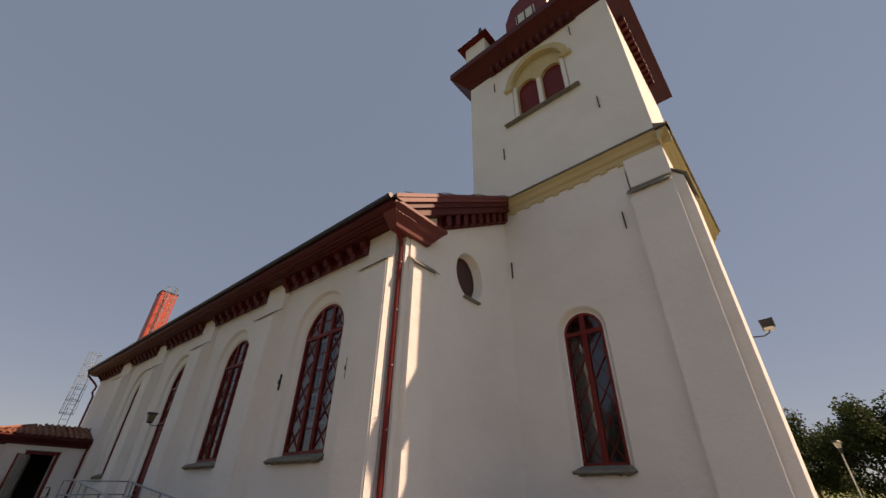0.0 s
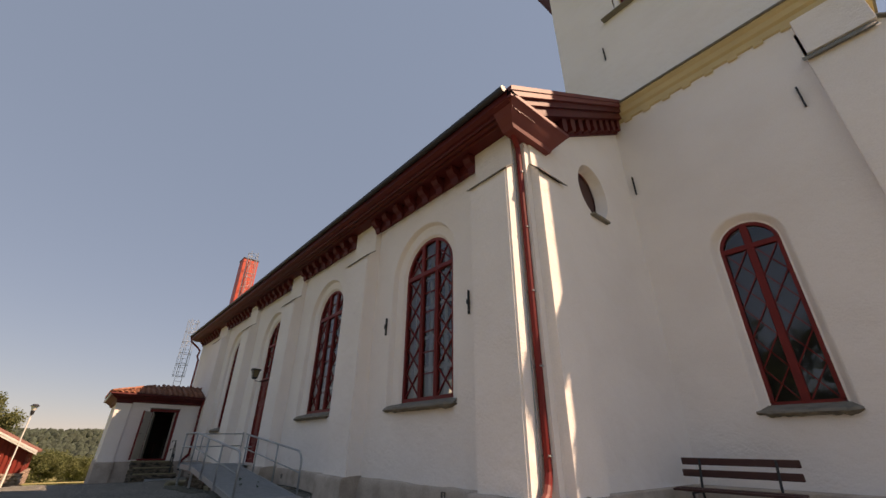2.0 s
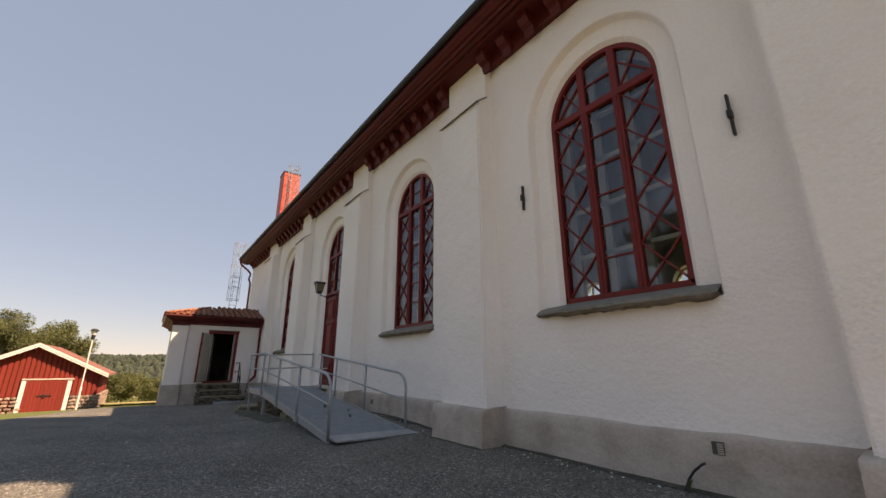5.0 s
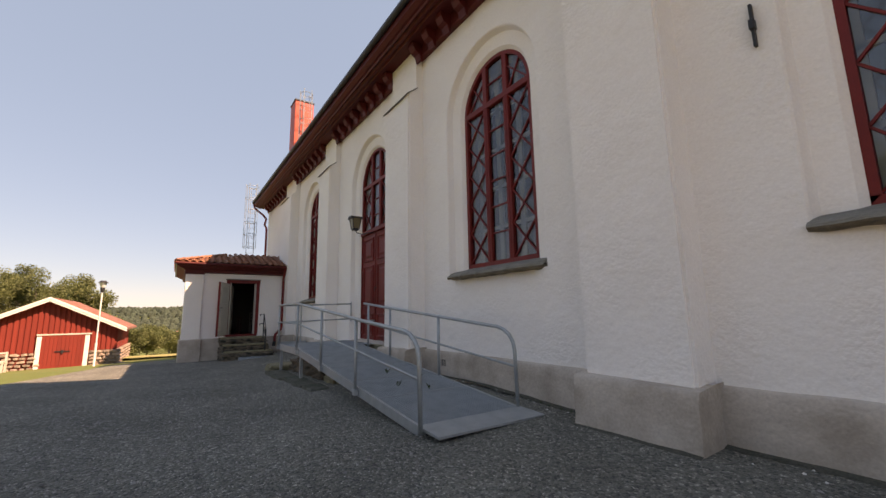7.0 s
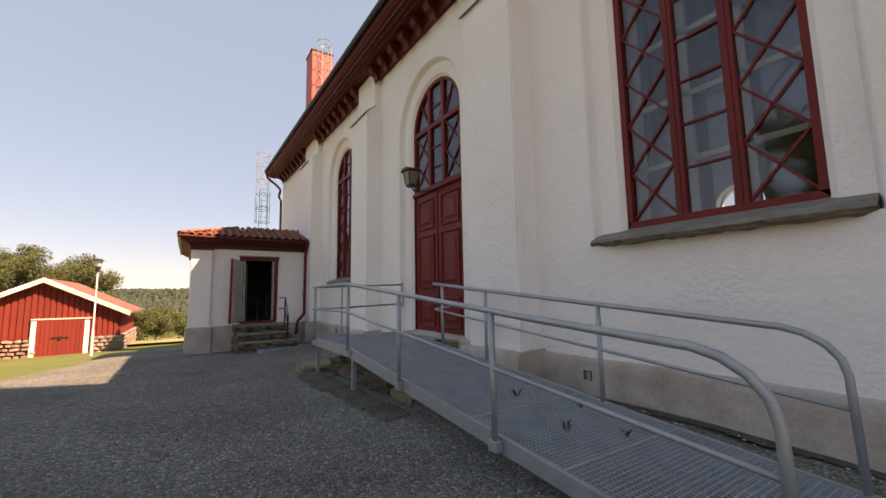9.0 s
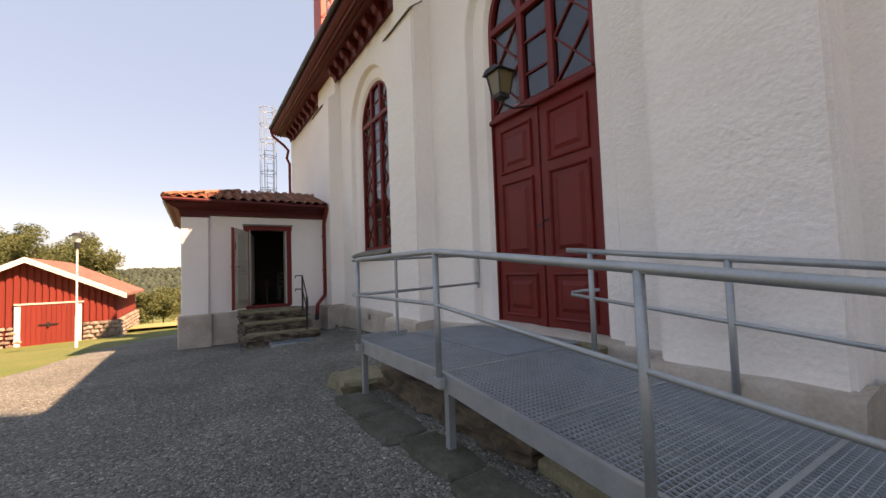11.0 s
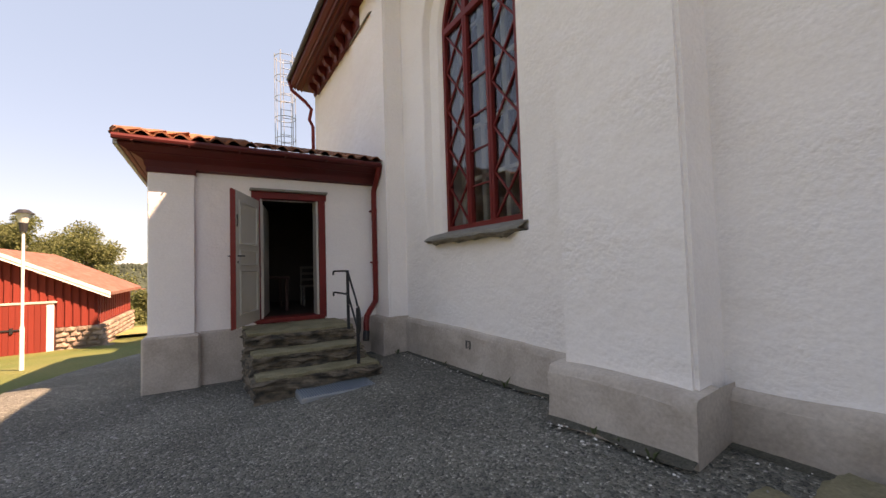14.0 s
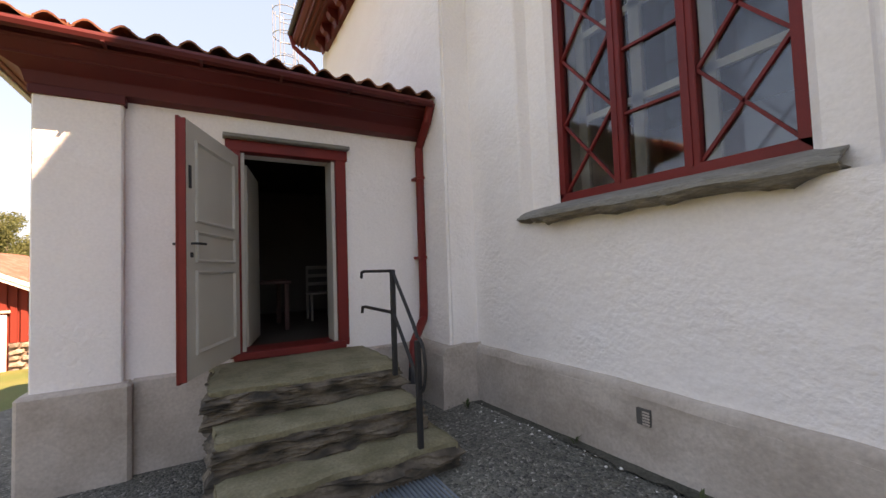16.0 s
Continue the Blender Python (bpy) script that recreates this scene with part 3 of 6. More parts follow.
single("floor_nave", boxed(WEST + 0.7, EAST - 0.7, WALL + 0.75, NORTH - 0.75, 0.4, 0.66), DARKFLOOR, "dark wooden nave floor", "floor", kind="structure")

cornice = thing("eave_cornice", "dark red painted timber eave cornice with brackets", "cornice", kind="structure")
X0, X1 = WEST - 0.03, EAST + 0.32
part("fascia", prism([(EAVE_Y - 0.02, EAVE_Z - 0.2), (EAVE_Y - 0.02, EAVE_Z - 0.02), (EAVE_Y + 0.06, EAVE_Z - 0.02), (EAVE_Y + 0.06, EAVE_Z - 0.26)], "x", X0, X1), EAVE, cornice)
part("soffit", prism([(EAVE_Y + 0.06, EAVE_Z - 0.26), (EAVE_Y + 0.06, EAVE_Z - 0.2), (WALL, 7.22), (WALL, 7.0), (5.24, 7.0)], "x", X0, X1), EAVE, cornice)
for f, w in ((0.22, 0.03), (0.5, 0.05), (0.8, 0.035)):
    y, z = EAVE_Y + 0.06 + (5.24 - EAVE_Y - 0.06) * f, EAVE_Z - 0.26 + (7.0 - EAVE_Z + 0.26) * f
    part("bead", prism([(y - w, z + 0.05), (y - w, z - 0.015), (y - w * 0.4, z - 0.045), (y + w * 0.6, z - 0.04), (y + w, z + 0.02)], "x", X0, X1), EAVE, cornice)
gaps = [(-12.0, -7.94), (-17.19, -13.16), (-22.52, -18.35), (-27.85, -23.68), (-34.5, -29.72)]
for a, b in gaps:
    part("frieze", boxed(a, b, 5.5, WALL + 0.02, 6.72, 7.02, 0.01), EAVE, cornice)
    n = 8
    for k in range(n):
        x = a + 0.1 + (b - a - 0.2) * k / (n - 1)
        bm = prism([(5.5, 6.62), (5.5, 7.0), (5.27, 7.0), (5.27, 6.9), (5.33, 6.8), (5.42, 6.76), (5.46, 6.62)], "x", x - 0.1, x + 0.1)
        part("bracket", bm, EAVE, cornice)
rising(cornice)
gutter = single("gutter", tube([(X0, EAVE_Y - 0.08, EAVE_Z - 0.01), (X1, EAVE_Y - 0.08, EAVE_Z - 0.02)], 0.07, 10), ROOFEDGE, "black metal eave gutter of the church roof", "gutter")
rising(gutter)

# gable rake and eave return
rake = thing("gable_cornice", "dark red sheet-metal raking cornice with brackets", "cornice", kind="structure")
YT = 10.3


def rake_board(d0, d1, x0, x1, mat, name, y0=EAVE_Y, y1=YT):
    """A board under the roof slope, from depth d0 to d1 below it."""
    bm = bmesh.new()
    pts = [(y0, roof_z(y0) - d0), (y1, roof_z(y1) - d0), (y1, roof_z(y1) - d1), (y0, roof_z(y0) - d1)]
    add_prism(bm, pts, "x", x0, x1)
    part(name, bm, mat, rake)


rake_board(-0.03, 0.08, EAST, EAST + 0.44, REDSHEET, "top_sheet")
rake_board(0.08, 0.22, EAST, EAST + 0.42, REDSHEET, "board")
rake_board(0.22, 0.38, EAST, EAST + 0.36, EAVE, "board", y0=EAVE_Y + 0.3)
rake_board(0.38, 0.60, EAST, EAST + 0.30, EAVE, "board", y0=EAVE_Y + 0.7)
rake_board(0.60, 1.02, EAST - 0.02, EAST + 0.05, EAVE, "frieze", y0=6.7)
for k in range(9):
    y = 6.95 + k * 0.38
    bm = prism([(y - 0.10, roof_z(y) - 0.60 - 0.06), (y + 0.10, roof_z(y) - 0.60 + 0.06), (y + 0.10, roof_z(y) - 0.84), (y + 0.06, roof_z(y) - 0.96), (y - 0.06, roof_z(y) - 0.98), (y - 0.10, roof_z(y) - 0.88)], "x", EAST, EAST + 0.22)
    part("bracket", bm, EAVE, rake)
bm = bmesh.new()
rect = lambda x, y0, y1, z: [(EAST - 0.1, y0, z), (x, y0, z), (x, y1, z), (EAST - 0.1, y1, z)]
strip(bm, [r + r[:1] for r in (rect(EAST + 0.16, 5.15, 6.3, 6.72), rect(EAST + 0.18, 5.1, 6.34, 6.80), rect(EAST + 0.26, 5.0, 6.44, 6.92), rect(EAST + 0.36, 4.9, 6.58, 7.08), rect(EAST + 0.42, 4.83, 6.66, 7.16), rect(EAST + 0.42, 4.83, 6.66, 7.24), rect(EAST - 0.05, 4.9, 6.6, 7.42))])
bm.faces.new([bm.verts.new(p) for p in rect(EAST + 0.16, 5.15, 6.3, 6.72)])
part("eave_return", bm, REDSHEET, rake, "boxed red eave return")
single("snow_wire", tube([(EAST + 0.3, y, roof_z(y) + 0.1 + 0.05 * math.sin(y * 4)) for y in np.arange(5.2, 10.2, 0.25)], 0.012, 5), IRON, "thin dark lightning wire along the gable edge", "wire")

# downpipe in the corner
pipe = thing("downpipe", "dark red metal downpipe at the church corner", "downpipe")
part("pipe", tube([(-6.62, 4.95, 7.2), (-6.64, 5.02, 6.98), (-6.84, 5.54, 6.6), (-6.855, 5.58, 6.3), (-6.855, 5.58, 1.02), (-6.83, 5.5, 0.82)], 0.055, 10), RED, pipe)
part("shoe", tube([(-6.83, 5.5, 0.84), (-6.80, 5.42, 0.74), (-6.72, 5.05, 0.5), (-6.68, 4.94, 0.38)], 0.062, 10), REDSHEET, pipe, "bright red lower elbow")
for z in (1.2, 2.4, 3.6, 4.8, 6.0):
    part("clamp", boxed(-6.925, -6.79, 5.55, 5.65, z, z + 0.025), STEEL, pipe)
single("lightning_cable", tube([(-6.925, 5.50, 6.6), (-6.928, 5.51, 4.0), (-6.928, 5.5, 2.0), (-6.925, 5.48, 0.7)], 0.010, 6), STEEL, "thin grey lightning conductor beside the downpipe", "cable")


# ---- windows ----
def frame_ring(bm, c, w, z0, zs, y0, y1, t):
    """An arched frame of width t from y0 to y1."""
    a, b = arch(c, w, z0, zs), arch(c, w - t, z0 + t, zs)
    strip(bm, [[(u, y, v) for u, v in pts] for pts, y in ((a, y1), (a, y0), (b, y0), (b, y1))])
    add_box(bm, c - w, c + w, y0, y1, z0, z0 + t)


def bar(bm, a, b, y, t, d=0.03):
    """A glazing bar between two points of the pane's plane."""
    (xa, za), (xb, zb) = a, b
    ln, ang = math.hypot(xb - xa, zb - za), math.atan2(zb - za, xb - xa)
    add_box(bm, 0, ln, -d / 2, d / 2, -t / 2, t / 2, 0, Matrix.Translation((xa, y, za)) @ Matrix.Rotation(-ang, 4, "Y"))


def arch_top(c, w, zs, x):
    return zs + math.sqrt(max(0.0, w * w - (x - c) ** 2))


def window_fill(ob, c, w, z0, zs, y, transom, cols=True, rows=6, inner=True):
    """The parts of an arched window: frame, transom, mullions, lattice and glass."""
    bm = bmesh.new()
    frame_ring(bm, c, w, z0, zs, y, y + 0.10, 0.085)
    part("window_frame", bm, RED, ob)
    m = 0.30 * w
    part("transom", boxed(c - w + 0.06, c + w - 0.06, y - 0.005, y + 0.085, transom - 0.055, transom + 0.055, 0.008), RED, ob)
    for s in (-1, 1):
        x = c + s * m
        part("mullion", boxed(x - 0.055, x + 0.055, y + 0.002, y + 0.09, z0 + 0.05, arch_top(c, w, zs, x) - 0.03, 0.008), RED, ob)
        part("sash_stile", boxed(x - 0.012 - s * 0.0, x + 0.012, y - 0.008, y + 0.02, z0 + 0.07, transom - 0.04), RED, ob)
    yb = y + 0.045
    lo, hi = z0 + 0.10, transom - 0.05
    top = zs + w - 0.07
    bm = bmesh.new()
    for k in range(1, rows):
        z = lo + (hi - lo) * k / rows
        bar(bm, (c - m, z), (c + m, z), yb, 0.022)
    bar(bm, (c - m, (transom + top) / 2), (c + m, (transom + top) / 2), yb, 0.022)
    part("glazing_bars", bm, RED, ob)
    for s in (-1, 1):
        bm = bmesh.new()
        xa, xb = c + s * (m + 0.05), c + s * (w - 0.08)
        n = 5
        h = (hi - lo) / n
        for k in range(n):
            bar(bm, (xa, lo + h * k), (xb, lo + h * (k + 1)), yb, 0.022)
            bar(bm, (xb, lo + h * k), (xa, lo + h * (k + 1)), yb, 0.022)
        f = 0.62
        xm = xa + (xb - xa) * f
        bar(bm, (xa, transom + 0.05), (xm, arch_top(c, w - 0.06, zs, xm)), yb, 0.022)
        bar(bm, (xb - s * 0.02, transom + 0.05), (xa, transom + 0.05 + 0.45), yb, 0.022)
        part("lattice", bm, RED, ob)
    out = arch(c, w - 0.03, z0 + 0.03, zs, 16)
    pane("pane", out, yb + 0.012, ob)
    if inner:
        yi = y + 0.30
        bm = bmesh.new()
        frame_ring(bm, c, w - 0.02, z0 + 0.02, zs, yi, yi + 0.05, 0.10)
        for s in (-1, 1):
            add_box(bm, c + s * m - 0.05, c + s * m + 0.05, yi, yi + 0.05, z0 + 0.05, arch_top(c, w, zs, c + s * m) - 0.05)
        for z in (transom, z0 + (transom - z0) * 0.5, z0 + (transom - z0) * 0.25, z0 + (transom - z0) * 0.75):
            add_box(bm, c - w + 0.05, c + w - 0.05, yi, yi + 0.045, z - 0.03, z + 0.03)
        part("inner_frame", bm, WHITE, ob, "white inner window frame")
        pane("inner_pane", arch(c, w - 0.05, z0 + 0.05, zs, 16), yi + 0.03, ob)


def slab_sill(ob, x0, x1, y0, y1, z, seed):
    """A rough split stone slab that thins out to one end, smooth above and broken below."""
    n = 44
    rows = []
    for k in range(n + 1):
        u = x0 + (x1 - x0) * k / n
        e = 0.05 * noise.noise((u * 2.6, seed, 0)) + 0.03 * noise.noise((u * 9.0, seed, 5))
        f = 0.03 * noise.noise((u * 3.2, seed, 9)) + 0.018 * noise.noise((u * 11.0, seed, 3))
        g = 0.02 * noise.noise((u * 6.0, seed, 13)) + 0.01 * noise.noise((u * 17.0, seed, 21))
        t = min(1.0, k / 9.0, (n - k) / 3.0)
        front = y0 + (1 - t) * 0.10 + e
        thin = 0.045 * (1 - t)
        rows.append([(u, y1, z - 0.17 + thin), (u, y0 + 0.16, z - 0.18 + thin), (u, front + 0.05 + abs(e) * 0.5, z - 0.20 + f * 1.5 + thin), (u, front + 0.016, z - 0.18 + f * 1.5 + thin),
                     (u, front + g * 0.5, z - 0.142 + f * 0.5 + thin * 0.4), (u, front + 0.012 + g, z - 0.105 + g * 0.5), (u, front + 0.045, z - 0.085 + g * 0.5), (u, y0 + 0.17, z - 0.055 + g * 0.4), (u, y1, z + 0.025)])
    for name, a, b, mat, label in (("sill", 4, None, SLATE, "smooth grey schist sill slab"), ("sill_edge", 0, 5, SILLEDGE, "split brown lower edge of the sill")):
        bm = bmesh.new()
        strip(bm, [row[a:b] for row in rows])
        for row in (rows[0], rows[-1]):
            bm.faces.new([bm.verts.new(p) for p in row[a:b]])
        bmesh.ops.remove_doubles(bm, verts=bm.verts, dist=0.0005)
        part(name, bm, mat, ob, label)


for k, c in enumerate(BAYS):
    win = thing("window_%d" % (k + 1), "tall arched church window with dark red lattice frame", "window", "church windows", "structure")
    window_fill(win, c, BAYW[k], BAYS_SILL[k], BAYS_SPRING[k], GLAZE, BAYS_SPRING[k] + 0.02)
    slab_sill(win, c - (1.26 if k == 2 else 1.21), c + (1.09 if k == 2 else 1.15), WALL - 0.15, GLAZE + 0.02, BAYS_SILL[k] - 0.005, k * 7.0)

# far windows of the nave
for c in BAYS + [DOOR]:
    win = thing("window_far", "arched far window of the nave", "window", "far nave windows", "structure")
    bm = bmesh.new()
    frame_ring(bm, c, 0.87, 1.98, SPRING, NORTH - 0.4, NORTH - 0.3, 0.08)
    for s in (-1, 1):
        add_box(bm, c + s * 0.27 - 0.04, c + s * 0.27 + 0.04, NORTH - 0.4, NORTH - 0.3, 2.0, 5.7)
    for z in (2.7, 3.4, 4.1, 4.9):
        add_box(bm, c - 0.85, c + 0.85, NORTH - 0.38, NORTH - 0.34, z - 0.02, z + 0.02)
    part("window_frame", bm, WHITE, win)

# ---- church door ----
door = thing("door_church", "closed dark red panelled double church door with arched fanlight", "door", kind="structure")
DW, DTOP, DBOT = 0.83, 3.70, 0.68
bm = bmesh.new()
frame_ring(bm, DOOR, 0.96, DTOP, DSPRING, GLAZE, GLAZE + 0.1, 0.085)
part("fanlight_frame", bm, RED, door)
for s in (-1, 1):
    part("mullion", boxed(DOOR + s * 0.27 - 0.05, DOOR + s * 0.27 + 0.05, GLAZE, GLAZE + 0.09, DTOP + 0.05, arch_top(DOOR, 0.94, DSPRING, DOOR + 0.27) - 0.03, 0.008), RED, door)
part("transom", boxed(DOOR - 0.92, DOOR + 0.92, GLAZE - 0.004, GLAZE + 0.085, 5.03, 5.13, 0.008), RED, door)
part("lintel", boxed(DOOR - 0.95, DOOR + 0.95, GLAZE - 0.05, GLAZE + 0.1, DTOP - 0.05, DTOP + 0.02, 0.012), RED, door)
bm = bmesh.new()
yb = GLAZE + 0.045
for z in (4.15, 4.6, 5.5):
    bar(bm, (DOOR - 0.27, z), (DOOR + 0.27, z), yb, 0.022)
for s in (-1, 1):
    xa, xb = DOOR + s * 0.32, DOOR + s * 0.89
    for z0 in (3.8, 4.41):
        bar(bm, (xa, z0), (xb, z0 + 0.61), yb, 0.022), bar(bm, (xb, z0), (xa, z0 + 0.61), yb, 0.022)
    bar(bm, (xa, 5.14), (xa + s * 0.3, 5.72), yb, 0.022)
part("lattice", bm, RED, door)
pane("pane", arch(DOOR, 0.93, DTOP + 0.03, DSPRING, 16), yb + 0.012, door)


def raised_panel(bm, x0, x1, z0, z1, y, flat=False):
    """A moulded panel: a frame bead, a sunk margin and a raised field, or a flat sunk field."""
    rings = [(0, 0.012), (0.004, -0.014), (0.016, -0.02), (0.03, -0.008), (0.042, 0.014), (0.05, 0.016)] if flat else [(0, 0.012), (0.004, -0.026), (0.02, -0.034), (0.038, -0.022), (0.05, 0.016), (0.07, 0.02), (0.15, -0.018), (0.158, -0.024)]
    rows = []
    for o, d in rings:
        rows.append([(x0 + o, y + d, z0 + o), (x1 - o, y + d, z0 + o), (x1 - o, y + d, z1 - o), (x0 + o, y + d, z1 - o), (x0 + o, y + d, z0 + o)])
    strip(bm, rows)
    bm.faces.new([bm.verts.new(p) for p in rows[-1][:4]])


for s in (-1, 1):
    x0, x1 = sorted((DOOR + s * 0.006, DOOR + s * 0.915))
    leaf = part("door_leaf", boxed(x0, x1, GLAZE + 0.03, GLAZE + 0.09, DBOT, DTOP - 0.05, 0.006), RED, door)
    for z0, z1 in ((0.82, 1.42), (1.6, 2.74), (2.86, 3.52)):
        bm = bmesh.new()
        raised_panel(bm, x0 + 0.13, x1 - 0.13, z0, z1, GLAZE + 0.028)
        part("panel", bm, RED, leaf)
for s in (-1, 1):
    part("jamb", boxed(min(DOOR + s * 0.92, DOOR + s * 0.97), max(DOOR + s * 0.92, DOOR + s * 0.97), GLAZE - 0.01, GLAZE + 0.1, DBOT - 0.01, DTOP - 0.05, 0.006), RED, door)
part("centre_bead", boxed(DOOR - 0.03, DOOR + 0.0, GLAZE + 0.008, GLAZE + 0.03, DBOT + 0.02, DTOP - 0.06, 0.006), RED, door)
part("keyhole_plate", boxed(DOOR - 0.09, DOOR - 0.03, GLAZE + 0.01, GLAZE + 0.03, 2.02, 2.07, 0.004), IRON, door)
part("door_pull", tube([(DOOR + 0.06, GLAZE + 0.02, 2.1), (DOOR + 0.06, GLAZE - 0.04, 2.1), (DOOR + 0.16, GLAZE - 0.04, 2.1)], 0.012, 6), IRON, door)
single("door_sill", boxed(DOOR - 0.99, DOOR + 1.1, 5.44, 6.0, 0.4, 0.672, 0.02), STEP, "grey stone threshold of the church door", "threshold", kind="structure")

# wall anchors
for x, z, h in ((-8.37, 3.82, 0.48), (-11.3, 3.93, 0.42)):
    a = thing("wall_anchor", "black wrought-iron wall tie on white stucco", "wall anchor", "wall anchors")
    part("bar", boxed(x - 0.012, x + 0.012, WALL - 0.05, WALL, z - h / 2, z + h / 2, 0.004), IRON, a)
    part("boss", boxed(x - 0.022, x + 0.022, WALL - 0.075, WALL, z - 0.05, z + 0.05, 0.008), IRON, a)
# plinth vents
for x, z in ((-9.03, 0.57), (-16.42, 0.5), (-25.7, 0.40)):
    v = thing("plinth_vent", "small square vent hole in the grey plinth", "vent", "plinth vents")
    bm = bmesh.new()
    for k in range(5):
        add_box(bm, x - 0.005, x + 0.048, WALL - 0.089, WALL - 0.075, z - 0.045 + k * 0.02, z - 0.033 + k * 0.02)
    part("slats", bm, PLINTH, v)
    # No recess: a block whose dark colour gives the opening's shade.
    part("hole", boxed(x - 0.05, x + 0.05, WALL - 0.0865, WALL - 0.05, z - 0.05, z + 0.06), DARK, v, "flat block coloured dark as the opening's shade")

single("ground_cable", tube([(-9.39, 5.49, -0.1), (-9.38, 5.49, 0.05), (-9.36, 5.485, 0.16), (-9.31, 5.48, 0.27), (-9.25, 5.475, 0.35), (-9.17, 5.475, 0.42), (-9.14, 5.49, 0.435)], 0.012, 8), IRON, "short bent black cable rising from the gravel at the plinth", "cable", smooth=True)

# lantern by the door
lan = thing("wall_lantern", "black iron wall lantern with amber glass above the church door", "lantern")
LX, LY, LZ = -20.22, 5.28, 3.82
part("roof", prism([(LX - 0.17, LZ + 0.13), (LX + 0.17, LZ + 0.13), (LX + 0.09, LZ + 0.19), (LX - 0.09, LZ + 0.19)], "y", LY - 0.16, LY + 0.16), IRON, lan)
bm = bmesh.new()
bmesh.ops.create_cone(bm, cap_ends=True, segments=4, radius1=0.11, radius2=0.165, depth=0.26, matrix=pose(LX, LY, LZ, 0, 0, 45))
part("glass_body", bm, AMBER, lan, "amber glass")
for sx in (-1, 1):
    for sy in (-1, 1):
        part("cage_bar", tube([(LX + sx * 0.08, LY + sy * 0.08, LZ - 0.14), (LX + sx * 0.12, LY + sy * 0.12, LZ + 0.14)], 0.012, 5), IRON, lan)
part("base", boxed(LX - 0.08, LX + 0.08, LY - 0.08, LY + 0.08, LZ - 0.19, LZ - 0.13, 0.01), IRON, lan)
part("bracket_arm", tube([(LX, LY, LZ - 0.17), (LX, LY + 0.05, LZ - 0.25), (LX, LY + 0.2, LZ - 0.27), (LX + 0.02, GLAZE + 0.02, LZ - 0.16)], 0.014, 6), IRON, lan)

# ---- tower ----
TX0, TX1, TY0, TY1 = -8.05, -1.45, 10.2, 16.8
TC = (TX0 + TX1) / 2
bm = bmesh.new()
TW = (-4.68, 0.70, 1.9, 5.22)
BELF = (-4.66, 1.2, 14.3, 16.35)
wall_with_arches(bm, TX0, TX1, -0.5, 10.0, TY0, [TW])
wall_with_arches(bm, TX0, TX1, 10.0, 18.6, TY0, [BELF])
for (c, w, s, zs), offs in ((TW, ((0, 0), (0.03, 0.02), (0.12, 0.16), (0.16, 0.17), (0.16, 0.5))), (BELF, ((0, 0), (0.0, 0.4)))):
    strip(bm, [[(u, TY0 + d, v) for u, v in arch(c, w - o, s, zs)] for o, d in offs])
    strip(bm, [[(c - w, TY0, s), (c + w, TY0, s)], [(c - w, TY0 + 0.5, s), (c + w, TY0 + 0.5, s)]])
for q in (((TX1, TY0), (TX1, TY1)), ((TX1, TY1), (TX0, TY1)), ((TX0, TY1), (TX0, TY0))):
    (xa, ya), (xb, yb_) = q
    bm.faces.new([bm.verts.new(p) for p in ((xa, ya, -0.5), (xb, yb_, -0.5), (xb, yb_, 18.6), (xa, ya, 18.6))])
bmesh.ops.remove_doubles(bm, verts=bm.verts, dist=0.0005)
single("wall_tower", bm, STUCCO, "tall white stucco church tower", "tower", kind="structure")
# Added block behind the tower openings; its dark colour is interior shade.
single("tower_inner_wall", boxed(TX0 + 0.1, TX1 - 0.1, TY0 + 0.8, TY1 - 0.1, 0, 18.5), DARK, "added inner tower wall, coloured dark for shade", "wall", kind="structure")
single("plinth_tower", boxed(-6.7, TX1 + 0.28, TY0 - 0.36, TY1, -0.5, 0.70, 0.02), PLINTH, "rough grey plastered tower plinth", "plinth", kind="structure")

# tower buttress on the corner, two faces
tb = thing("tower_buttress", "tall white stucco tower buttress with slate cap", "buttress", kind="structure")
part("body", prism([(TY0 - 0.24, 0.5), (TY0 - 0.24, 8.6), (TY0, 8.88), (TY0, 9.6), (TY0 + 0.5, 9.6), (TY0 + 0.5, 0.5)], "x", -2.55, -1.46), STUCCO, tb)
part("body", prism([(-1.9, 0.5), (-1.9, 9.6), (TX1, 9.6), (TX1, 9.0), (TX1 + 0.24, 8.72), (TX1 + 0.24, 0.5)], "y", TY0 + 0.02, TY0 + 1.3), STUCCO, tb)
part("upper_pier", boxed(-2.5, -1.43, TY0 - 0.1, TY0 + 1.0, 8.9, 9.93, 0.01), STUCCO, tb)
part("cap", prism([(TY0 - 0.33, 8.56), (TY0 - 0.33, 8.60), (TY0 + 0.05, 8.98), (TY0 + 0.05, 8.92)], "x", -2.6, -1.5), SLATE, tb, "grey slate cap")
part("cap", prism([(TX1 + 0.34, 8.7), (TX1 + 0.34, 8.74), (TX1 - 0.05, 9.12), (TX1 - 0.05, 9.06)], "y", TY0 - 0.05, TY0 + 1.36), SLATE, tb, "grey slate cap")

led = thing("tower_string_course", "cream moulded string course with slate cover round the tower", "cornice", kind="structure")
prof = [(0.0, 9.72), (0.06, 9.75), (0.08, 9.95), (0.16, 10.02), (0.2, 10.2), (0.3, 10.28), (0.3, 10.36), (0.0, 10.36)]
prof = [(d, 10.36 - (10.36 - z) * 0.7) for d, z in prof]
part("moulding", prism([(TY0 - d, z) for d, z in prof], "x", -6.74, TX1 + 0.3), CREAM, led)
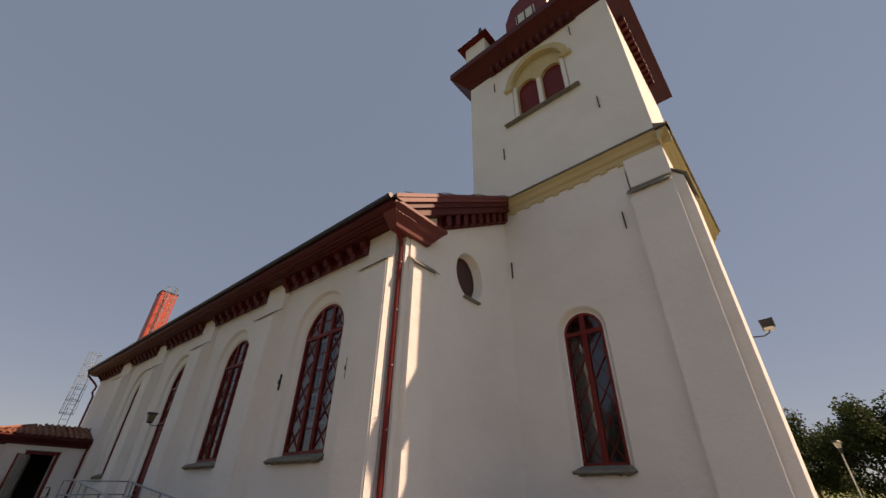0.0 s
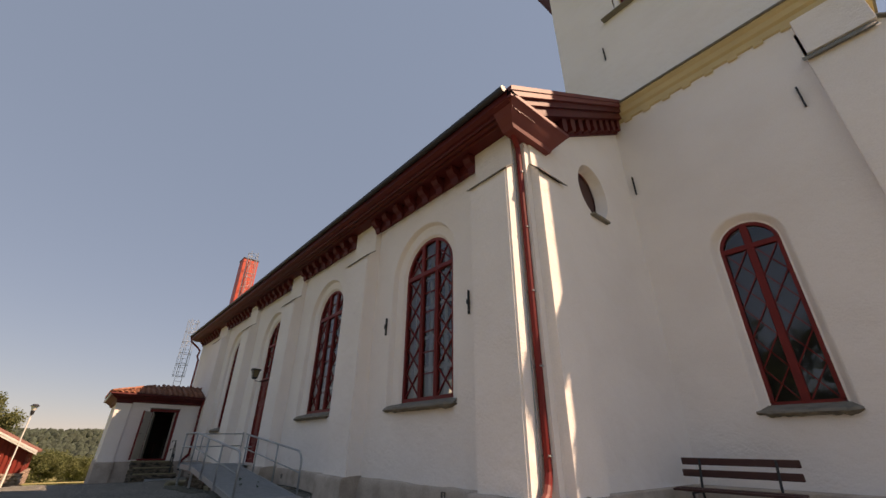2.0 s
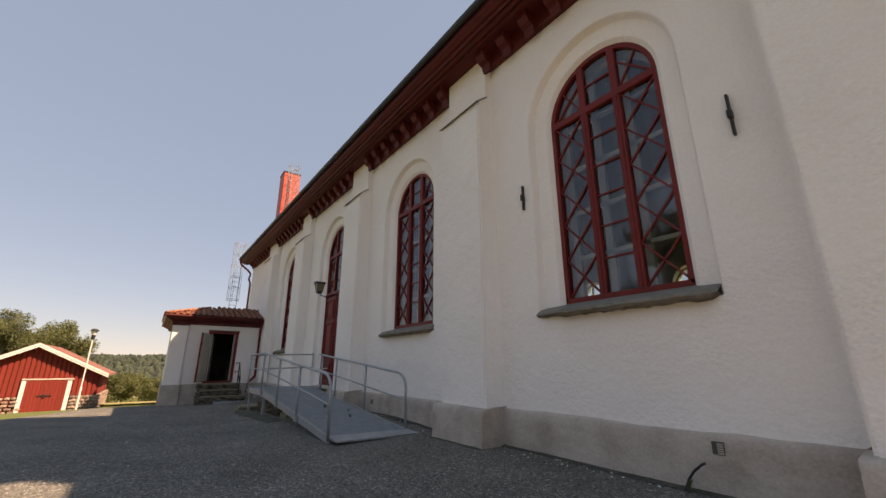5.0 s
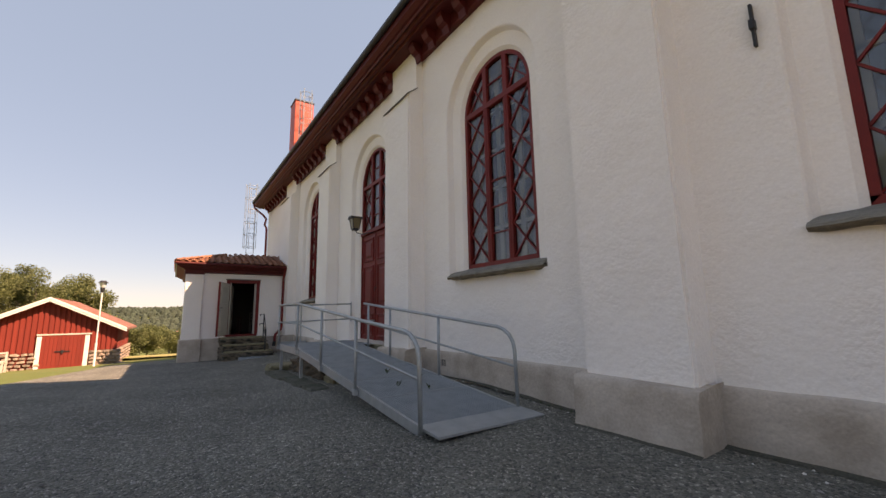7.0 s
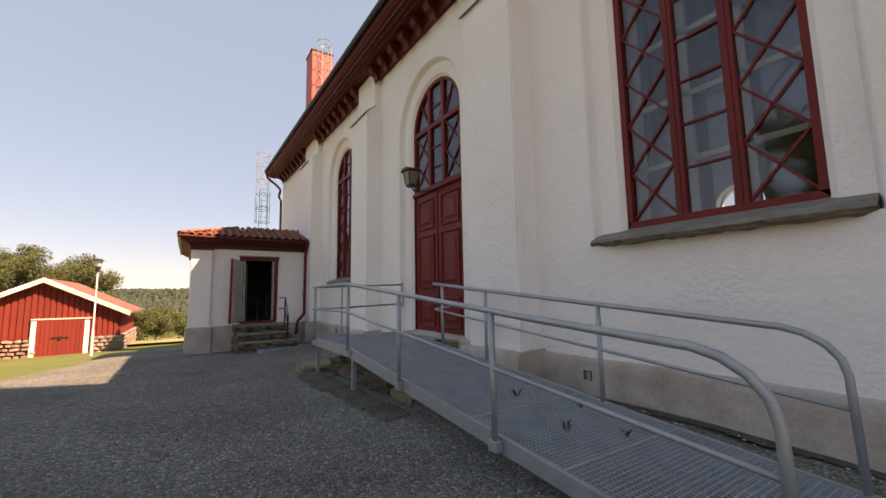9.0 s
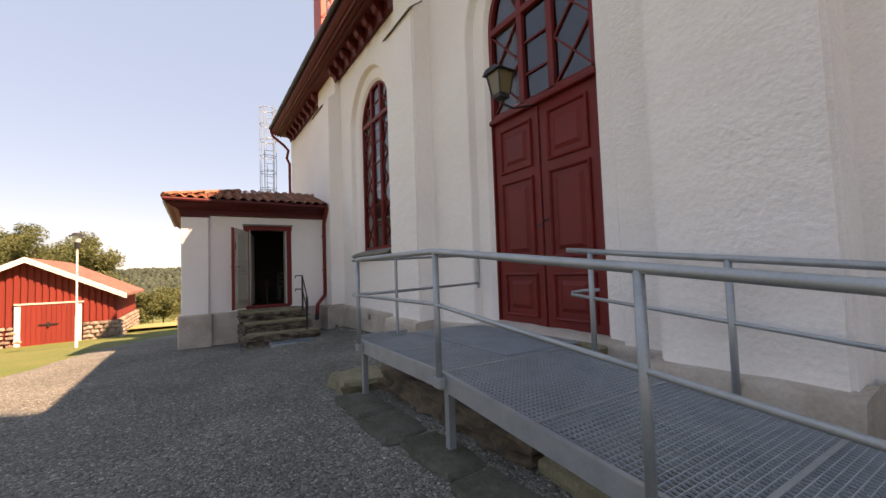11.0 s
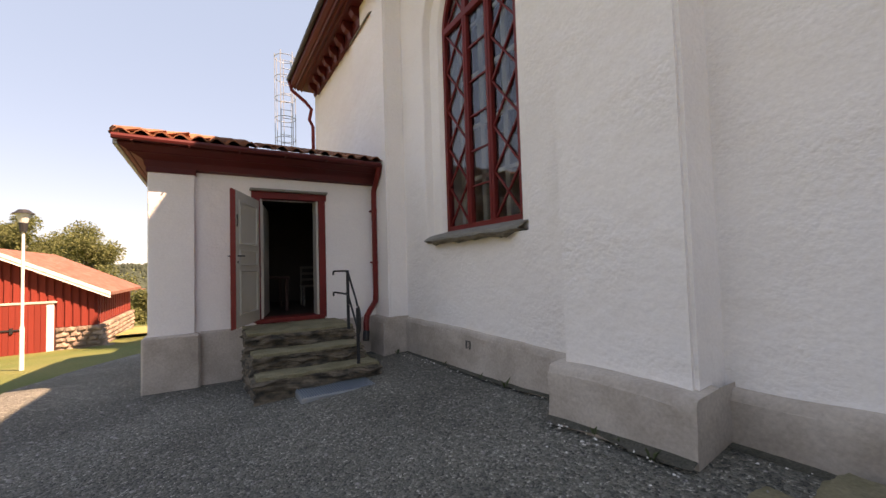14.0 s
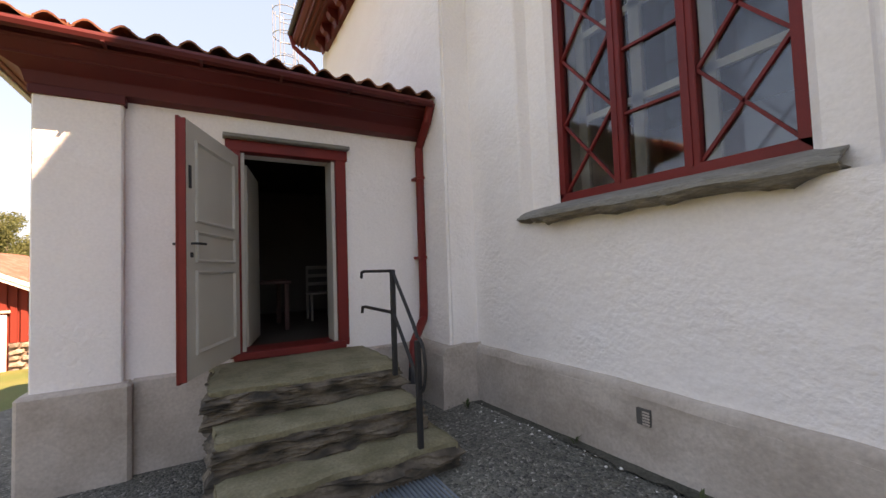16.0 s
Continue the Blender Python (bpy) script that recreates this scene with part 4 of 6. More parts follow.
part("moulding", prism([(TX1 + d, z) for d, z in prof], "y", TY0 - 0.3, TY1), CREAM, led)
part("cover", prism([(TY0 - 0.36, 10.36), (TY0 - 0.36, 10.40), (TY0, 10.62), (TY0, 10.36)], "x", -6.7, TX1 + 0.36), SLATE, led, "dark slate cover")
part("cover", prism([(TX1 + 0.36, 10.36), (TX1 + 0.36, 10.40), (TX1, 10.62), (TX1, 10.36)], "y", TY0 - 0.3, TY1), SLATE, led, "dark slate cover")
for k in range(8):
    x = -6.4 + k * 0.53
    part("dentil", boxed(x, x + 0.2, TY0 - 0.07, TY0, 9.84, 9.93, 0.01), CREAM, led)

win = thing("window_tower", "narrow arched dark red tower window with slate sill", "window", kind="structure")
c, w, z0, zs, y = TW[0], 0.54, 2.05, TW[3], TY0 + 0.17
bm = bmesh.new()
frame_ring(bm, c, w, z0, zs, y, y + 0.09, 0.07)
part("window_frame", bm, RED, win)
part("mullion", boxed(c - 0.07, c + 0.07, y + 0.003, y + 0.085, z0, zs + w - 0.04, 0.01), RED, win)
part("transom", boxed(c - w, c + w, y - 0.003, y + 0.08, zs - 0.06, zs + 0.05, 0.008), RED, win)
for s in (-1, 1):
    bm = bmesh.new()
    xa, xb = c + s * 0.07, c + s * (w - 0.07)
    h = (zs - 0.06 - z0 - 0.07) / 5
    for k in range(5):
        bar(bm, (xa, z0 + 0.07 + h * k), (xb, z0 + 0.07 + h * (k + 1)), y + 0.04, 0.02)
        bar(bm, (xb, z0 + 0.07 + h * k), (xa, z0 + 0.07 + h * (k + 1)), y + 0.04, 0.02)
    part("lattice", bm, RED, win)
pane("pane", arch(c, w - 0.02, z0 + 0.02, zs, 16), y + 0.06, win)
slab_sill(win, c - 0.76, c + 0.72, TY0 - 0.14, y + 0.02, z0, 31.0)

belf = thing("window_belfry", "twin arched belfry opening with dark red shutters and cream arch", "window", kind="structure")
bc, bw, bs, bz = BELF
y = TY0 + 0.12
panel_holes = [arch(bc + s * 0.56, 0.45, bs + 0.02, 16.1, 14) for s in (-1, 1)]
bm = bmesh.new()
filled([arch(bc, bw, bs, bz, 24)] + panel_holes, lambda u, v: (u, y, v), bm)
for hole in panel_holes:
    strip(bm, [[(u, yy, v) for u, v in hole] for yy in (y, y + 0.2)])
part("tympanum", bm, CREAM, belf, "cream plastered tympanum")
for hole in panel_holes:
    part("shutter", prism(hole, "y", y + 0.14, y + 0.2), RED, belf, "dark red boarded shutter")
part("centre_pillar", boxed(bc - 0.09, bc + 0.09, y - 0.1, y + 0.02, bs, 16.1, 0.02), STUCCO, belf)
bm = bmesh.new()
a, b = arch(bc, bw + 0.24, 16.35, bz, 24), arch(bc, bw - 0.02, 16.35, bz, 24)
strip(bm, [[(u, yy, v) for u, v in pts] for pts, yy in ((a, TY0), (a, TY0 - 0.12), (b, TY0 - 0.12), (b, TY0 + 0.1))])
part("hood_mould", bm, CREAM, belf, "cream arched hood mould")
for s in (-1, 1):
    part("jamb_column", tube([(bc + s * (bw - 0.12), TY0 + 0.02, bs), (bc + s * (bw - 0.12), TY0 + 0.02, 16.3)], 0.09, 10), STUCCO, belf)
    part("impost", boxed(bc + s * (bw + 0.1) - 0.24, bc + s * (bw + 0.1) + 0.24, TY0 - 0.16, TY0 + 0.1, 16.24, 16.4, 0.03), CREAM, belf)
part("sill", prism([(TY0 - 0.2, 14.22), (TY0 - 0.2, 14.26), (TY0 + 0.15, 14.36), (TY0 + 0.15, 14.22)], "x", bc - 1.62, bc + 1.55), SLATE, belf, "dark slate sill")
for x, z in ((-6.5, 12.9), (-2.7, 12.9), (-6.7, 17.2), (-3.0, 17.6), (-6.58, 7.7), (-2.9, 8.0)):
    a = thing("wall_anchor", "black wrought-iron wall tie on the tower", "wall anchor", "wall anchors")
    part("bar", boxed(x - 0.016, x + 0.016, TY0 - 0.05, TY0, z - 0.28, z + 0.28, 0.004), IRON, a)

tc_ = thing("tower_cornice", "dark red tower eave cornice with brackets", "cornice", kind="structure")
part("frieze", boxed(TX0 + 1.2, TX1 - 1.2, TY0 - 0.06, TY0 + 0.1, 18.12, 18.5), EAVE, tc_)
part("frieze", boxed(TX1 - 0.1, TX1 + 0.06, TY0 + 1.2, TY1 - 1.2, 18.12, 18.5), EAVE, tc_)
bm = bmesh.new()
ring = lambda d, z: [(TX0 - d, TY0 - d, z), (TX1 + d, TY0 - d, z), (TX1 + d, TY1 + d, z), (TX0 - d, TY1 + d, z), (TX0 - d, TY0 - d, z)]
strip(bm, [ring(0.0, 18.2), ring(0.12, 18.35), ring(0.5, 18.75), ring(0.72, 18.95), ring(0.72, 19.3), ring(0.3, 19.6)])
part("soffit", bm, EAVE, tc_)
for k in range(12):
    x = TX0 + 1.4 + k * (TX1 - TX0 - 2.8) / 11
    part("bracket", boxed(x - 0.09, x + 0.09, TY0 - 0.3, TY0, 18.1, 18.5, 0.02), EAVE, tc_)
    yy = TY0 + 1.4 + k * (TY1 - TY0 - 2.8) / 11
    part("bracket", boxed(TX1, TX1 + 0.3, yy - 0.09, yy + 0.09, 18.1, 18.5, 0.02), EAVE, tc_)
bm = bmesh.new()
strip(bm, [ring(0.72, 19.3), ring(-1.4, 22.5), ring(-2.6, 27.0), ring(-3.25, 33.0)])
single("roof_tower", bm, ROOFEDGE, "dark metal tower spire roof", "roof", kind="structure")
tur = thing("corner_turret", "small white corner turret with red roof and finial", "turret")
part("body", boxed(TX0 - 0.2, TX0 + 1.0, TY0 - 0.1, TY0 + 1.1, 19.3, 21.6, 0.02), STUCCO, tur)
bm = bmesh.new()
bmesh.ops.create_cone(bm, cap_ends=True, segments=4, radius1=1.3, radius2=0.9, depth=0.5, matrix=pose(TX0 + 0.4, TY0 + 0.5, 21.9, 0, 0, 45))
bmesh.ops.create_cone(bm, cap_ends=True, segments=4, radius1=0.8, radius2=0.15, depth=0.9, matrix=pose(TX0 + 0.4, TY0 + 0.5, 22.6, 0, 0, 45))
part("roof", bm, RED, tur)
part("finial", tube([(TX0 + 0.4, TY0 + 0.5, 22.9), (TX0 + 0.4, TY0 + 0.5, 23.3), (TX0 + 0.4, TY0 + 0.5, 23.9)], 0.22, 8, 0.08), ROOFEDGE, tur)
dor = thing("tower_dormer", "dark red clad dormer on the tower roof", "dormer")
part("body", prism([(TC - 1.1, 19.2), (TC - 1.1, 21.6), (TC - 0.7, 22.6), (TC, 23.0), (TC + 0.7, 22.6), (TC + 1.1, 21.6), (TC + 1.1, 19.2)], "y", TY0 + 0.1, TY0 + 2.5), RED, dor)
part("light", boxed(TC - 0.5, TC + 0.5, TY0 + 0.04, TY0 + 0.12, 20.2, 21.5, 0.01), WHITE, dor)
for k in range(3):
    part("glazing_bar", boxed(TC - 0.45 + k * 0.42, TC - 0.39 + k * 0.42, TY0 + 0.0, TY0 + 0.05, 20.25, 21.45), IRON, dor)

fl = thing("floodlight", "black floodlight on a bent wall arm", "floodlight")
part("arm", tube([(-1.25, 12.0, 4.78), (-1.0, 12.0, 4.76), (-0.88, 12.0, 4.82), (-0.86, 12.0, 4.9)], 0.015, 6), IRON, fl)
part("head", prism([(-0.98, 4.92), (-0.72, 4.98), (-0.72, 5.12), (-1.0, 5.1)], "y", 11.85, 12.15), IRON, fl)
part("lens", boxed(-0.96, -0.76, 11.9, 12.1, 4.88, 4.93), WHITE, fl)

# ---- bench ----
bench = thing("garden_bench", "brown slatted garden bench with iron legs against the tower", "bench")
BY, BG = 9.05, 0.27
for y, z, w in ((BY - 0.62, BG + 0.43, 0.1), (BY - 0.5, BG + 0.44, 0.1), (BY - 0.38, BG + 0.44, 0.1), (BY - 0.26, BG + 0.43, 0.1)):
    part("seat_slat", boxed(-6.5, -4.8, y, y + w, z, z + 0.035, 0.008), BENCH, bench)
for y, z in ((BY - 0.1, BG + 0.62), (BY - 0.05, BG + 0.80)):
    part("back_slat", boxed(-6.5, -4.8, y, y + 0.035, z, z + 0.11, 0.01), BENCH, bench)
for x in (-6.2, -5.1):
    part("leg_frame", tube([(x, BY - 0.6, BG - 0.02), (x, BY - 0.6, BG + 0.41), (x, BY - 0.2, BG + 0.41), (x, BY - 0.04, BG + 0.9)], 0.02, 6), IRON, bench)
    part("leg", tube([(x, BY - 0.2, BG + 0.41), (x, BY - 0.12, BG - 0.02)], 0.02, 6), IRON, bench)

# ---- vestry ----
VX, VY0, VY1 = -28.52, 1.73, 5.6
VTOP = 3.35
DY0, DY1, DZ0, DZ1 = 3.18, 4.2, 0.66, 2.78
bm = bmesh.new()
quad = lambda pts: bm.faces.new([bm.verts.new(p) for p in pts])
for x in (VX, VX - 0.35):
    for y0, y1, z0, z1 in ((VY0, DY0, -0.7, VTOP), (DY1, VY1, -0.7, VTOP), (DY0, DY1, -0.7, DZ0), (DY0, DY1, DZ1, VTOP)):
        quad([(x, y0, z0), (x, y1, z0), (x, y1, z1), (x, y0, z1)])
strip(bm, [[(x, y, z) for y, z in ((DY0, DZ0), (DY1, DZ0), (DY1, DZ1), (DY0, DZ1), (DY0, DZ0))] for x in (VX, VX - 0.35)])
bmesh.ops.remove_doubles(bm, verts=bm.verts, dist=0.0005)
single("wall_vestry_front", bm, STUCCO, "white stucco vestry wall with an open doorway", "wall", kind="structure")
single("wall_vestry_side", boxed(-33.6, VX - 0.0, VY0, VY0 + 0.35, -0.7, VTOP), STUCCO, "white stucco vestry side wall", "wall", kind="structure")
single("wall_vestry_back", boxed(-33.6, -33.25, VY0 + 0.35, VY1, -0.7, VTOP), STUCCO, "white stucco vestry rear wall", "wall", kind="structure")
# Added linings over the stucco, coloured dark for the shade in the room.
single("lining_vestry_front_low", boxed(VX - 0.40, VX - 0.355, VY0 + 0.36, DY0 - 0.02, 0.6, VTOP - 0.12), DARK, "added lining of the vestry wall, coloured dark for shade", "wall", kind="structure")
single("lining_vestry_front_high", boxed(VX - 0.40, VX - 0.355, DY1 + 0.02, VY1 - 0.01, 0.6, VTOP - 0.12), DARK, "added lining of the vestry wall, coloured dark for shade", "wall", kind="structure")
single("lining_vestry_side", boxed(-33.2, VX - 0.41, VY0 + 0.355, VY0 + 0.39, 0.6, VTOP - 0.12), DARK, "added side lining of the vestry, coloured dark for shade", "wall", kind="structure")
single("lining_vestry_back", boxed(-33.245, -33.21, VY0 + 0.36, VY1, 0.6, VTOP - 0.12), DARK, "added rear lining of the vestry, coloured dark for shade", "wall", kind="structure")
single("lining_vestry_church", boxed(-33.2, VX - 0.41, 5.57, 5.61, 0.6, VTOP - 0.12), DARK, "added church-side lining of the vestry, coloured dark for shade", "wall", kind="structure")
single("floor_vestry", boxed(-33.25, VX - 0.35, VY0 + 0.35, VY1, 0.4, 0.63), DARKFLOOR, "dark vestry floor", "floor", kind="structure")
single("ceiling_vestry", boxed(-33.25, VX - 0.35, VY0 + 0.35, VY1, VTOP - 0.12, VTOP), DARK, "vestry ceiling, colour darkened for shade", "ceiling", kind="structure")
pil = thing("corner_pilaster", "white stucco corner pilaster of the vestry", "pilaster", kind="structure")
part("shaft", boxed(VX - 0.3, VX + 0.09, VY0 - 0.09, 2.25, 0.5, 3.2, 0.015), STUCCO, pil)
part("base", boxed(VX - 0.35, VX + 0.17, VY0 - 0.16, 2.32, -0.7, 0.57, 0.03), PLINTH, pil, "grey plastered pilaster base")
single("plinth_vestry", boxed(VX - 0.3, VX + 0.06, 2.3, VY1, -0.7, 0.575, 0.02), PLINTH, "grey plastered vestry plinth", "plinth", kind="structure")
single("plinth_vestry_side", boxed(-33.6, VX - 0.3, VY0 - 0.06, VY0 + 0.3, -0.9, 0.57, 0.02), PLINTH, "grey plastered vestry side plinth", "plinth", kind="structure")

vc = thing("vestry_cornice", "dark red moulded eave cornice of the vestry", "cornice", kind="structure")
prof = [(0.0, 3.12), (0.12, 3.14), (0.14, 3.24), (0.28, 3.31), (0.40, 3.38), (0.42, 3.46), (0.0, 3.46)]
bm = bmesh.new()
strip(bm, [[(VX + d, VY1 - 0.28, z), (VX + d, VY0 - d, z), (-33.7, VY0 - d, z)] for d, z in prof])
part("moulding", bm, EAVE, vc)
for dd, z in ((0.135, 3.25), (0.29, 3.32), (0.41, 3.40)):
    part("bead", tube([(VX + dd, VY1 - 0.28, z), (VX + dd, VY0 - dd, z), (-33.7, VY0 - dd, z)], 0.02, 6), EAVE, vc)
part("frieze_board", boxed(VX, VX + 0.115, VY0 - 0.11, 2.27, 3.06, 3.2, 0.006), EAVE, vc)
part("soffit_board", boxed(-33.7, VX + 0.42, VY0 - 0.45, VY0 - 0.40, 3.36, 3.48), GREYWOOD, vc, "weathered verge board")

# roof bodies and pantiles
RP = 0.30
RX0, RY0 = VX + 0.46, VY0 - 0.43
bm = bmesh.new()
depth = 2.55
rz = 3.46
A, B = (RX0, RY0, rz), (RX0, VY1 + 0.02, rz)
C, D = (RX0 - depth, VY1 + 0.02, rz + depth * RP), (RX0 - depth, RY0 + depth, rz + depth * RP)
E1, F1 = (-33.9, RY0, rz), (-33.9, RY0 + depth, rz + depth * RP)
quad([A, B, C, D]), quad([A, D, F1, E1]), quad([D, C, (-33.9, VY1, rz + depth * RP), F1])
single("roof_vestry", bm, OLDTILE, "low hipped clay-tile vestry roof", "roof", kind="structure")


def pantile_mesh():
    """One wavy clay tile, 0.24 wide and 0.36 long, along +y up the slope."""
    bm = bmesh.new()
    n = 8
    rows = []
    for v, up in ((0.0, 0.028), (0.37, 0.0)):
        rows.append([(-0.125 + 0.25 * k / n, v, up + 0.034 * math.sin(2 * math.pi * (k / n) - 0.6) + 0.034) for k in range(n + 1)])
    low = [(p[0], p[1], p[2] - 0.016) for p in rows[0]]
    strip(bm, [low, rows[0], rows[1]])
    return mesh_of("pantile", bm, TILE, False)


PAN = pantile_mesh()
tiles = tagged(new("vestry_tiles"), "weathered orange clay pantiles on the vestry roof", "roof tiles", "", "structure")
slope = math.degrees(math.atan(RP))
for r in range(8):
    back = r * 0.30
    for k in range(18):
        y = RY0 + 0.12 + k * 0.235
        if y < RY0 + back - 0.02 or y > VY1 - 0.1:
            continue
        ob = new("tile", PAN)
        ob.parent = tiles
        j = random.uniform(-0.012, 0.012)
        ob.matrix_basis = pose(RX0 + 0.05 - back * math.cos(radians(slope)) + j, y, rz + 0.02 + back * math.sin(radians(slope)), 0, 0, 90) @ pose(0, 0, 0, slope + random.uniform(-1, 1), random.uniform(-2, 2), random.uniform(-1.5, 1.5))
for r in range(4):
    back = r * 0.30
    for k in range(20):
        x = RX0 - 0.12 - k * 0.235
        if x > RX0 - back + 0.02:
            continue
        ob = new("tile", PAN)
        ob.parent = tiles
        ob.matrix_basis = pose(x, RY0 - 0.05 + back * math.cos(radians(slope)), rz + 0.02 + back * math.sin(radians(slope))) @ pose(0, 0, 0, slope, random.uniform(-2, 2), 0)
for k in range(7):
    s = k * 0.36
    ob = part("hip_tile", tube([(0, 0, 0), (0.4, 0, 0)], 0.085, 8, 0.1), TILE, tiles)
    d = Vector((-1, 1, RP)).normalized()
    ob.matrix_basis = Matrix.Translation(Vector((RX0, RY0, rz + 0.06)) + d * s) @ d.to_track_quat("X", "Z").to_matrix().to_4x4()
part("verge_tile", boxed(RX0 - 2.4, RX0 + 0.02, VY1 - 0.09, VY1 + 0.02, 0, 0.08, 0.02, Matrix.Translation((RX0, 0, rz + 0.08)) @ Matrix.Rotation(math.atan(RP), 4, "Y") @ Matrix.Translation((-RX0, 0, 0))), REDSHEET, tiles, "red sheet flashing at the church wall")
gut = thing("gutter_vestry", "dark red eave gutter of the vestry", "gutter")
part("trough", tube([(RX0 + 0.05, RY0 - 0.02, 3.45), (RX0 + 0.05, VY1 - 0.38, 3.43)], 0.045, 8), EAVE, gut)
for k in range(6):
    part("bracket", boxed(RX0 - 0.04, RX0 + 0.105, RY0 + 0.2 + k * 0.68, RY0 + 0.225 + k * 0.68, 3.395, 3.407), EAVE, gut)
vp = thing("downpipe_vestry", "dark red downpipe in the vestry corner", "downpipe")
part("pipe", tube([(RX0 + 0.02, 5.22, 3.45), (RX0 - 0.05, 5.2, 3.25), (VX + 0.12, 5.22, 3.0), (VX + 0.12, 5.22, 1.0), (VX + 0.14, 5.2, 0.86), (VX + 0.3, 5.05, 0.74), (VX + 0.42, 4.93, 0.64), (VX + 0.45, 4.9, 0.5), (VX + 0.46, 4.9, 0.36)], 0.052, 10), RED, vp)
part("shoe", tube([(VX + 0.46, 4.9, 0.37), (VX + 0.50, 4.87, 0.2)], 0.058, 10), IRON, vp, "black pipe shoe")
for z in (1.6, 2.6):
    part("clamp", boxed(VX, VX + 0.18, 5.16, 5.28, z, z + 0.03), RED, vp)

# vestry doorway
vd = thing("door_vestry", "open light grey panelled vestry door in a dark red frame", "door", kind="structure")
part("jamb", boxed(VX - 0.1, VX + 0.035, DY1 - 0.02, DY1 + 0.10, DZ0 - 0.02, DZ1 + 0.0, 0.008), RED, vd)
part("jamb", boxed(VX - 0.1, VX + 0.035, DY0 - 0.10, DY0 + 0.02, DZ0 - 0.02, DZ1 + 0.0, 0.008), RED, vd)
part("inner_jamb", boxed(VX - 0.3, VX - 0.02, DY1 - 0.06, DY1 - 0.015, DZ0, DZ1, 0.004), GREYWOOD, vd)
part("inner_jamb", boxed(VX - 0.3, VX - 0.02, DY0 + 0.015, DY0 + 0.06, DZ0, DZ1, 0.004), GREYWOOD, vd)
part("head", boxed(VX - 0.1, VX + 0.04, DY0 - 0.12, DY1 + 0.12, DZ1 - 0.02, DZ1 + 0.10, 0.008), RED, vd)
part("drip_board", boxed(VX - 0.02, VX + 0.12, DY0 - 0.14, DY1 + 0.13, DZ1 + 0.10, DZ1 + 0.14, 0.006), SLATE, vd, "grey drip board")
part("threshold", boxed(VX - 0.34, VX + 0.06, DY0 - 0.06, DY1 + 0.06, DZ0 - 0.05, DZ0 + 0.03, 0.01), RED, vd)
LEAFW, LEAFH = 1.03, 2.02
ang = math.degrees(math.atan2(-0.42, 1.0))
M = pose(VX + 0.05, DY0 + 0.0, DZ0 + 0.03, 0, 0, ang)
leaf = part("door_leaf", boxed(0, LEAFW, -0.045, 0, 0, LEAFH, 0.005), GREYWOOD, vd)
leaf.matrix_basis = M
for z0, z1 in ((0.17, 0.84), (0.90, 1.16), (1.22, 1.89)):
    bm = bmesh.new()
    raised_panel(bm, 0.13, LEAFW - 0.13, z0, z1, 0.0, True)
    bmesh.ops.scale(bm, vec=(1, -1, 1), verts=bm.verts)
    part("panel", bm, GREYWOOD, leaf)
part("outer_cladding", boxed(-0.0, LEAFW + 0.012, -0.075, -0.047, -0.02, LEAFH + 0.02, 0.005), RED, leaf, "dark red outer boarding")
part("edge_strip", boxed(LEAFW, LEAFW + 0.012, -0.06, 0.0, 0, LEAFH), RED, leaf)
part("lock_plate", boxed(LEAFW - 0.095, LEAFW - 0.055, 0.0, 0.006, 0.94, 0.98, 0.002), IRON, leaf)
part("handle", tube([(LEAFW - 0.075, 0.0, 1.05), (LEAFW - 0.075, 0.05, 1.05), (LEAFW - 0.19, 0.055, 1.05)], 0.011, 6), IRON, leaf, "black lever handle")
part("outer_handle", tube([(LEAFW - 0.075, -0.07, 1.05), (LEAFW - 0.075, -0.13, 1.05), (LEAFW - 0.16, -0.135, 1.05)], 0.011, 6), IRON, leaf)
part("bolt", boxed(LEAFW - 0.06, LEAFW - 0.035, 0.0, 0.012, 1.48, 1.66), IRON, leaf)
inner = part("inner_leaf", boxed(0, 0.9, -0.02, 0.02, 0, 2.02, 0.005), GREYWOOD, vd, "grey inner door swung inwards")
inner.matrix_basis = pose(VX - 0.3, DY0 + 0.08, DZ0 + 0.02, 0, 0, 168)

# inside the vestry
ch = thing("vestry_chair", "grey wooden chair inside the vestry, colour darkened for shade", "chair")
CX, CY, CZ = -31.6, 4.4, 0.63
for dx in (0, 0.38):
    for dy in (0, 0.38):
        part("leg", boxed(CX + dx, CX + dx + 0.04, CY + dy, CY + dy + 0.04, CZ, CZ + 0.45, 0.004), CHAIRWOOD, ch)
part("seat", boxed(CX - 0.01, CX + 0.43, CY - 0.01, CY + 0.43, CZ + 0.45, CZ + 0.49, 0.01), CHAIRWOOD, ch)
for dy in (0, 0.38):
    part("back_post", boxed(CX, CX + 0.035, CY + dy, CY + dy + 0.035, CZ + 0.49, CZ + 0.95, 0.004), CHAIRWOOD, ch)
for z in (0.6, 0.75, 0.9):
    part("back_rail", boxed(CX, CX + 0.03, CY, CY + 0.41, CZ + z, CZ + z + 0.06, 0.004), CHAIRWOOD, ch)
tb2 = thing("vestry_table", "dark wooden table inside the dim vestry", "table")
part("tabletop", boxed(-31.4, -30.3, 3.3, 3.95, 1.32, 1.37, 0.01), BENCH, tb2)
for x in (-31.35, -30.4):
    for y in (3.34, 3.86):
        part("leg", boxed(x, x + 0.06, y, y + 0.06, 0.63, 1.32, 0.005), BENCH, tb2)

# vestry steps
steps = thing("stone_steps", "three worn mossy stone steps to the vestry door", "steps")


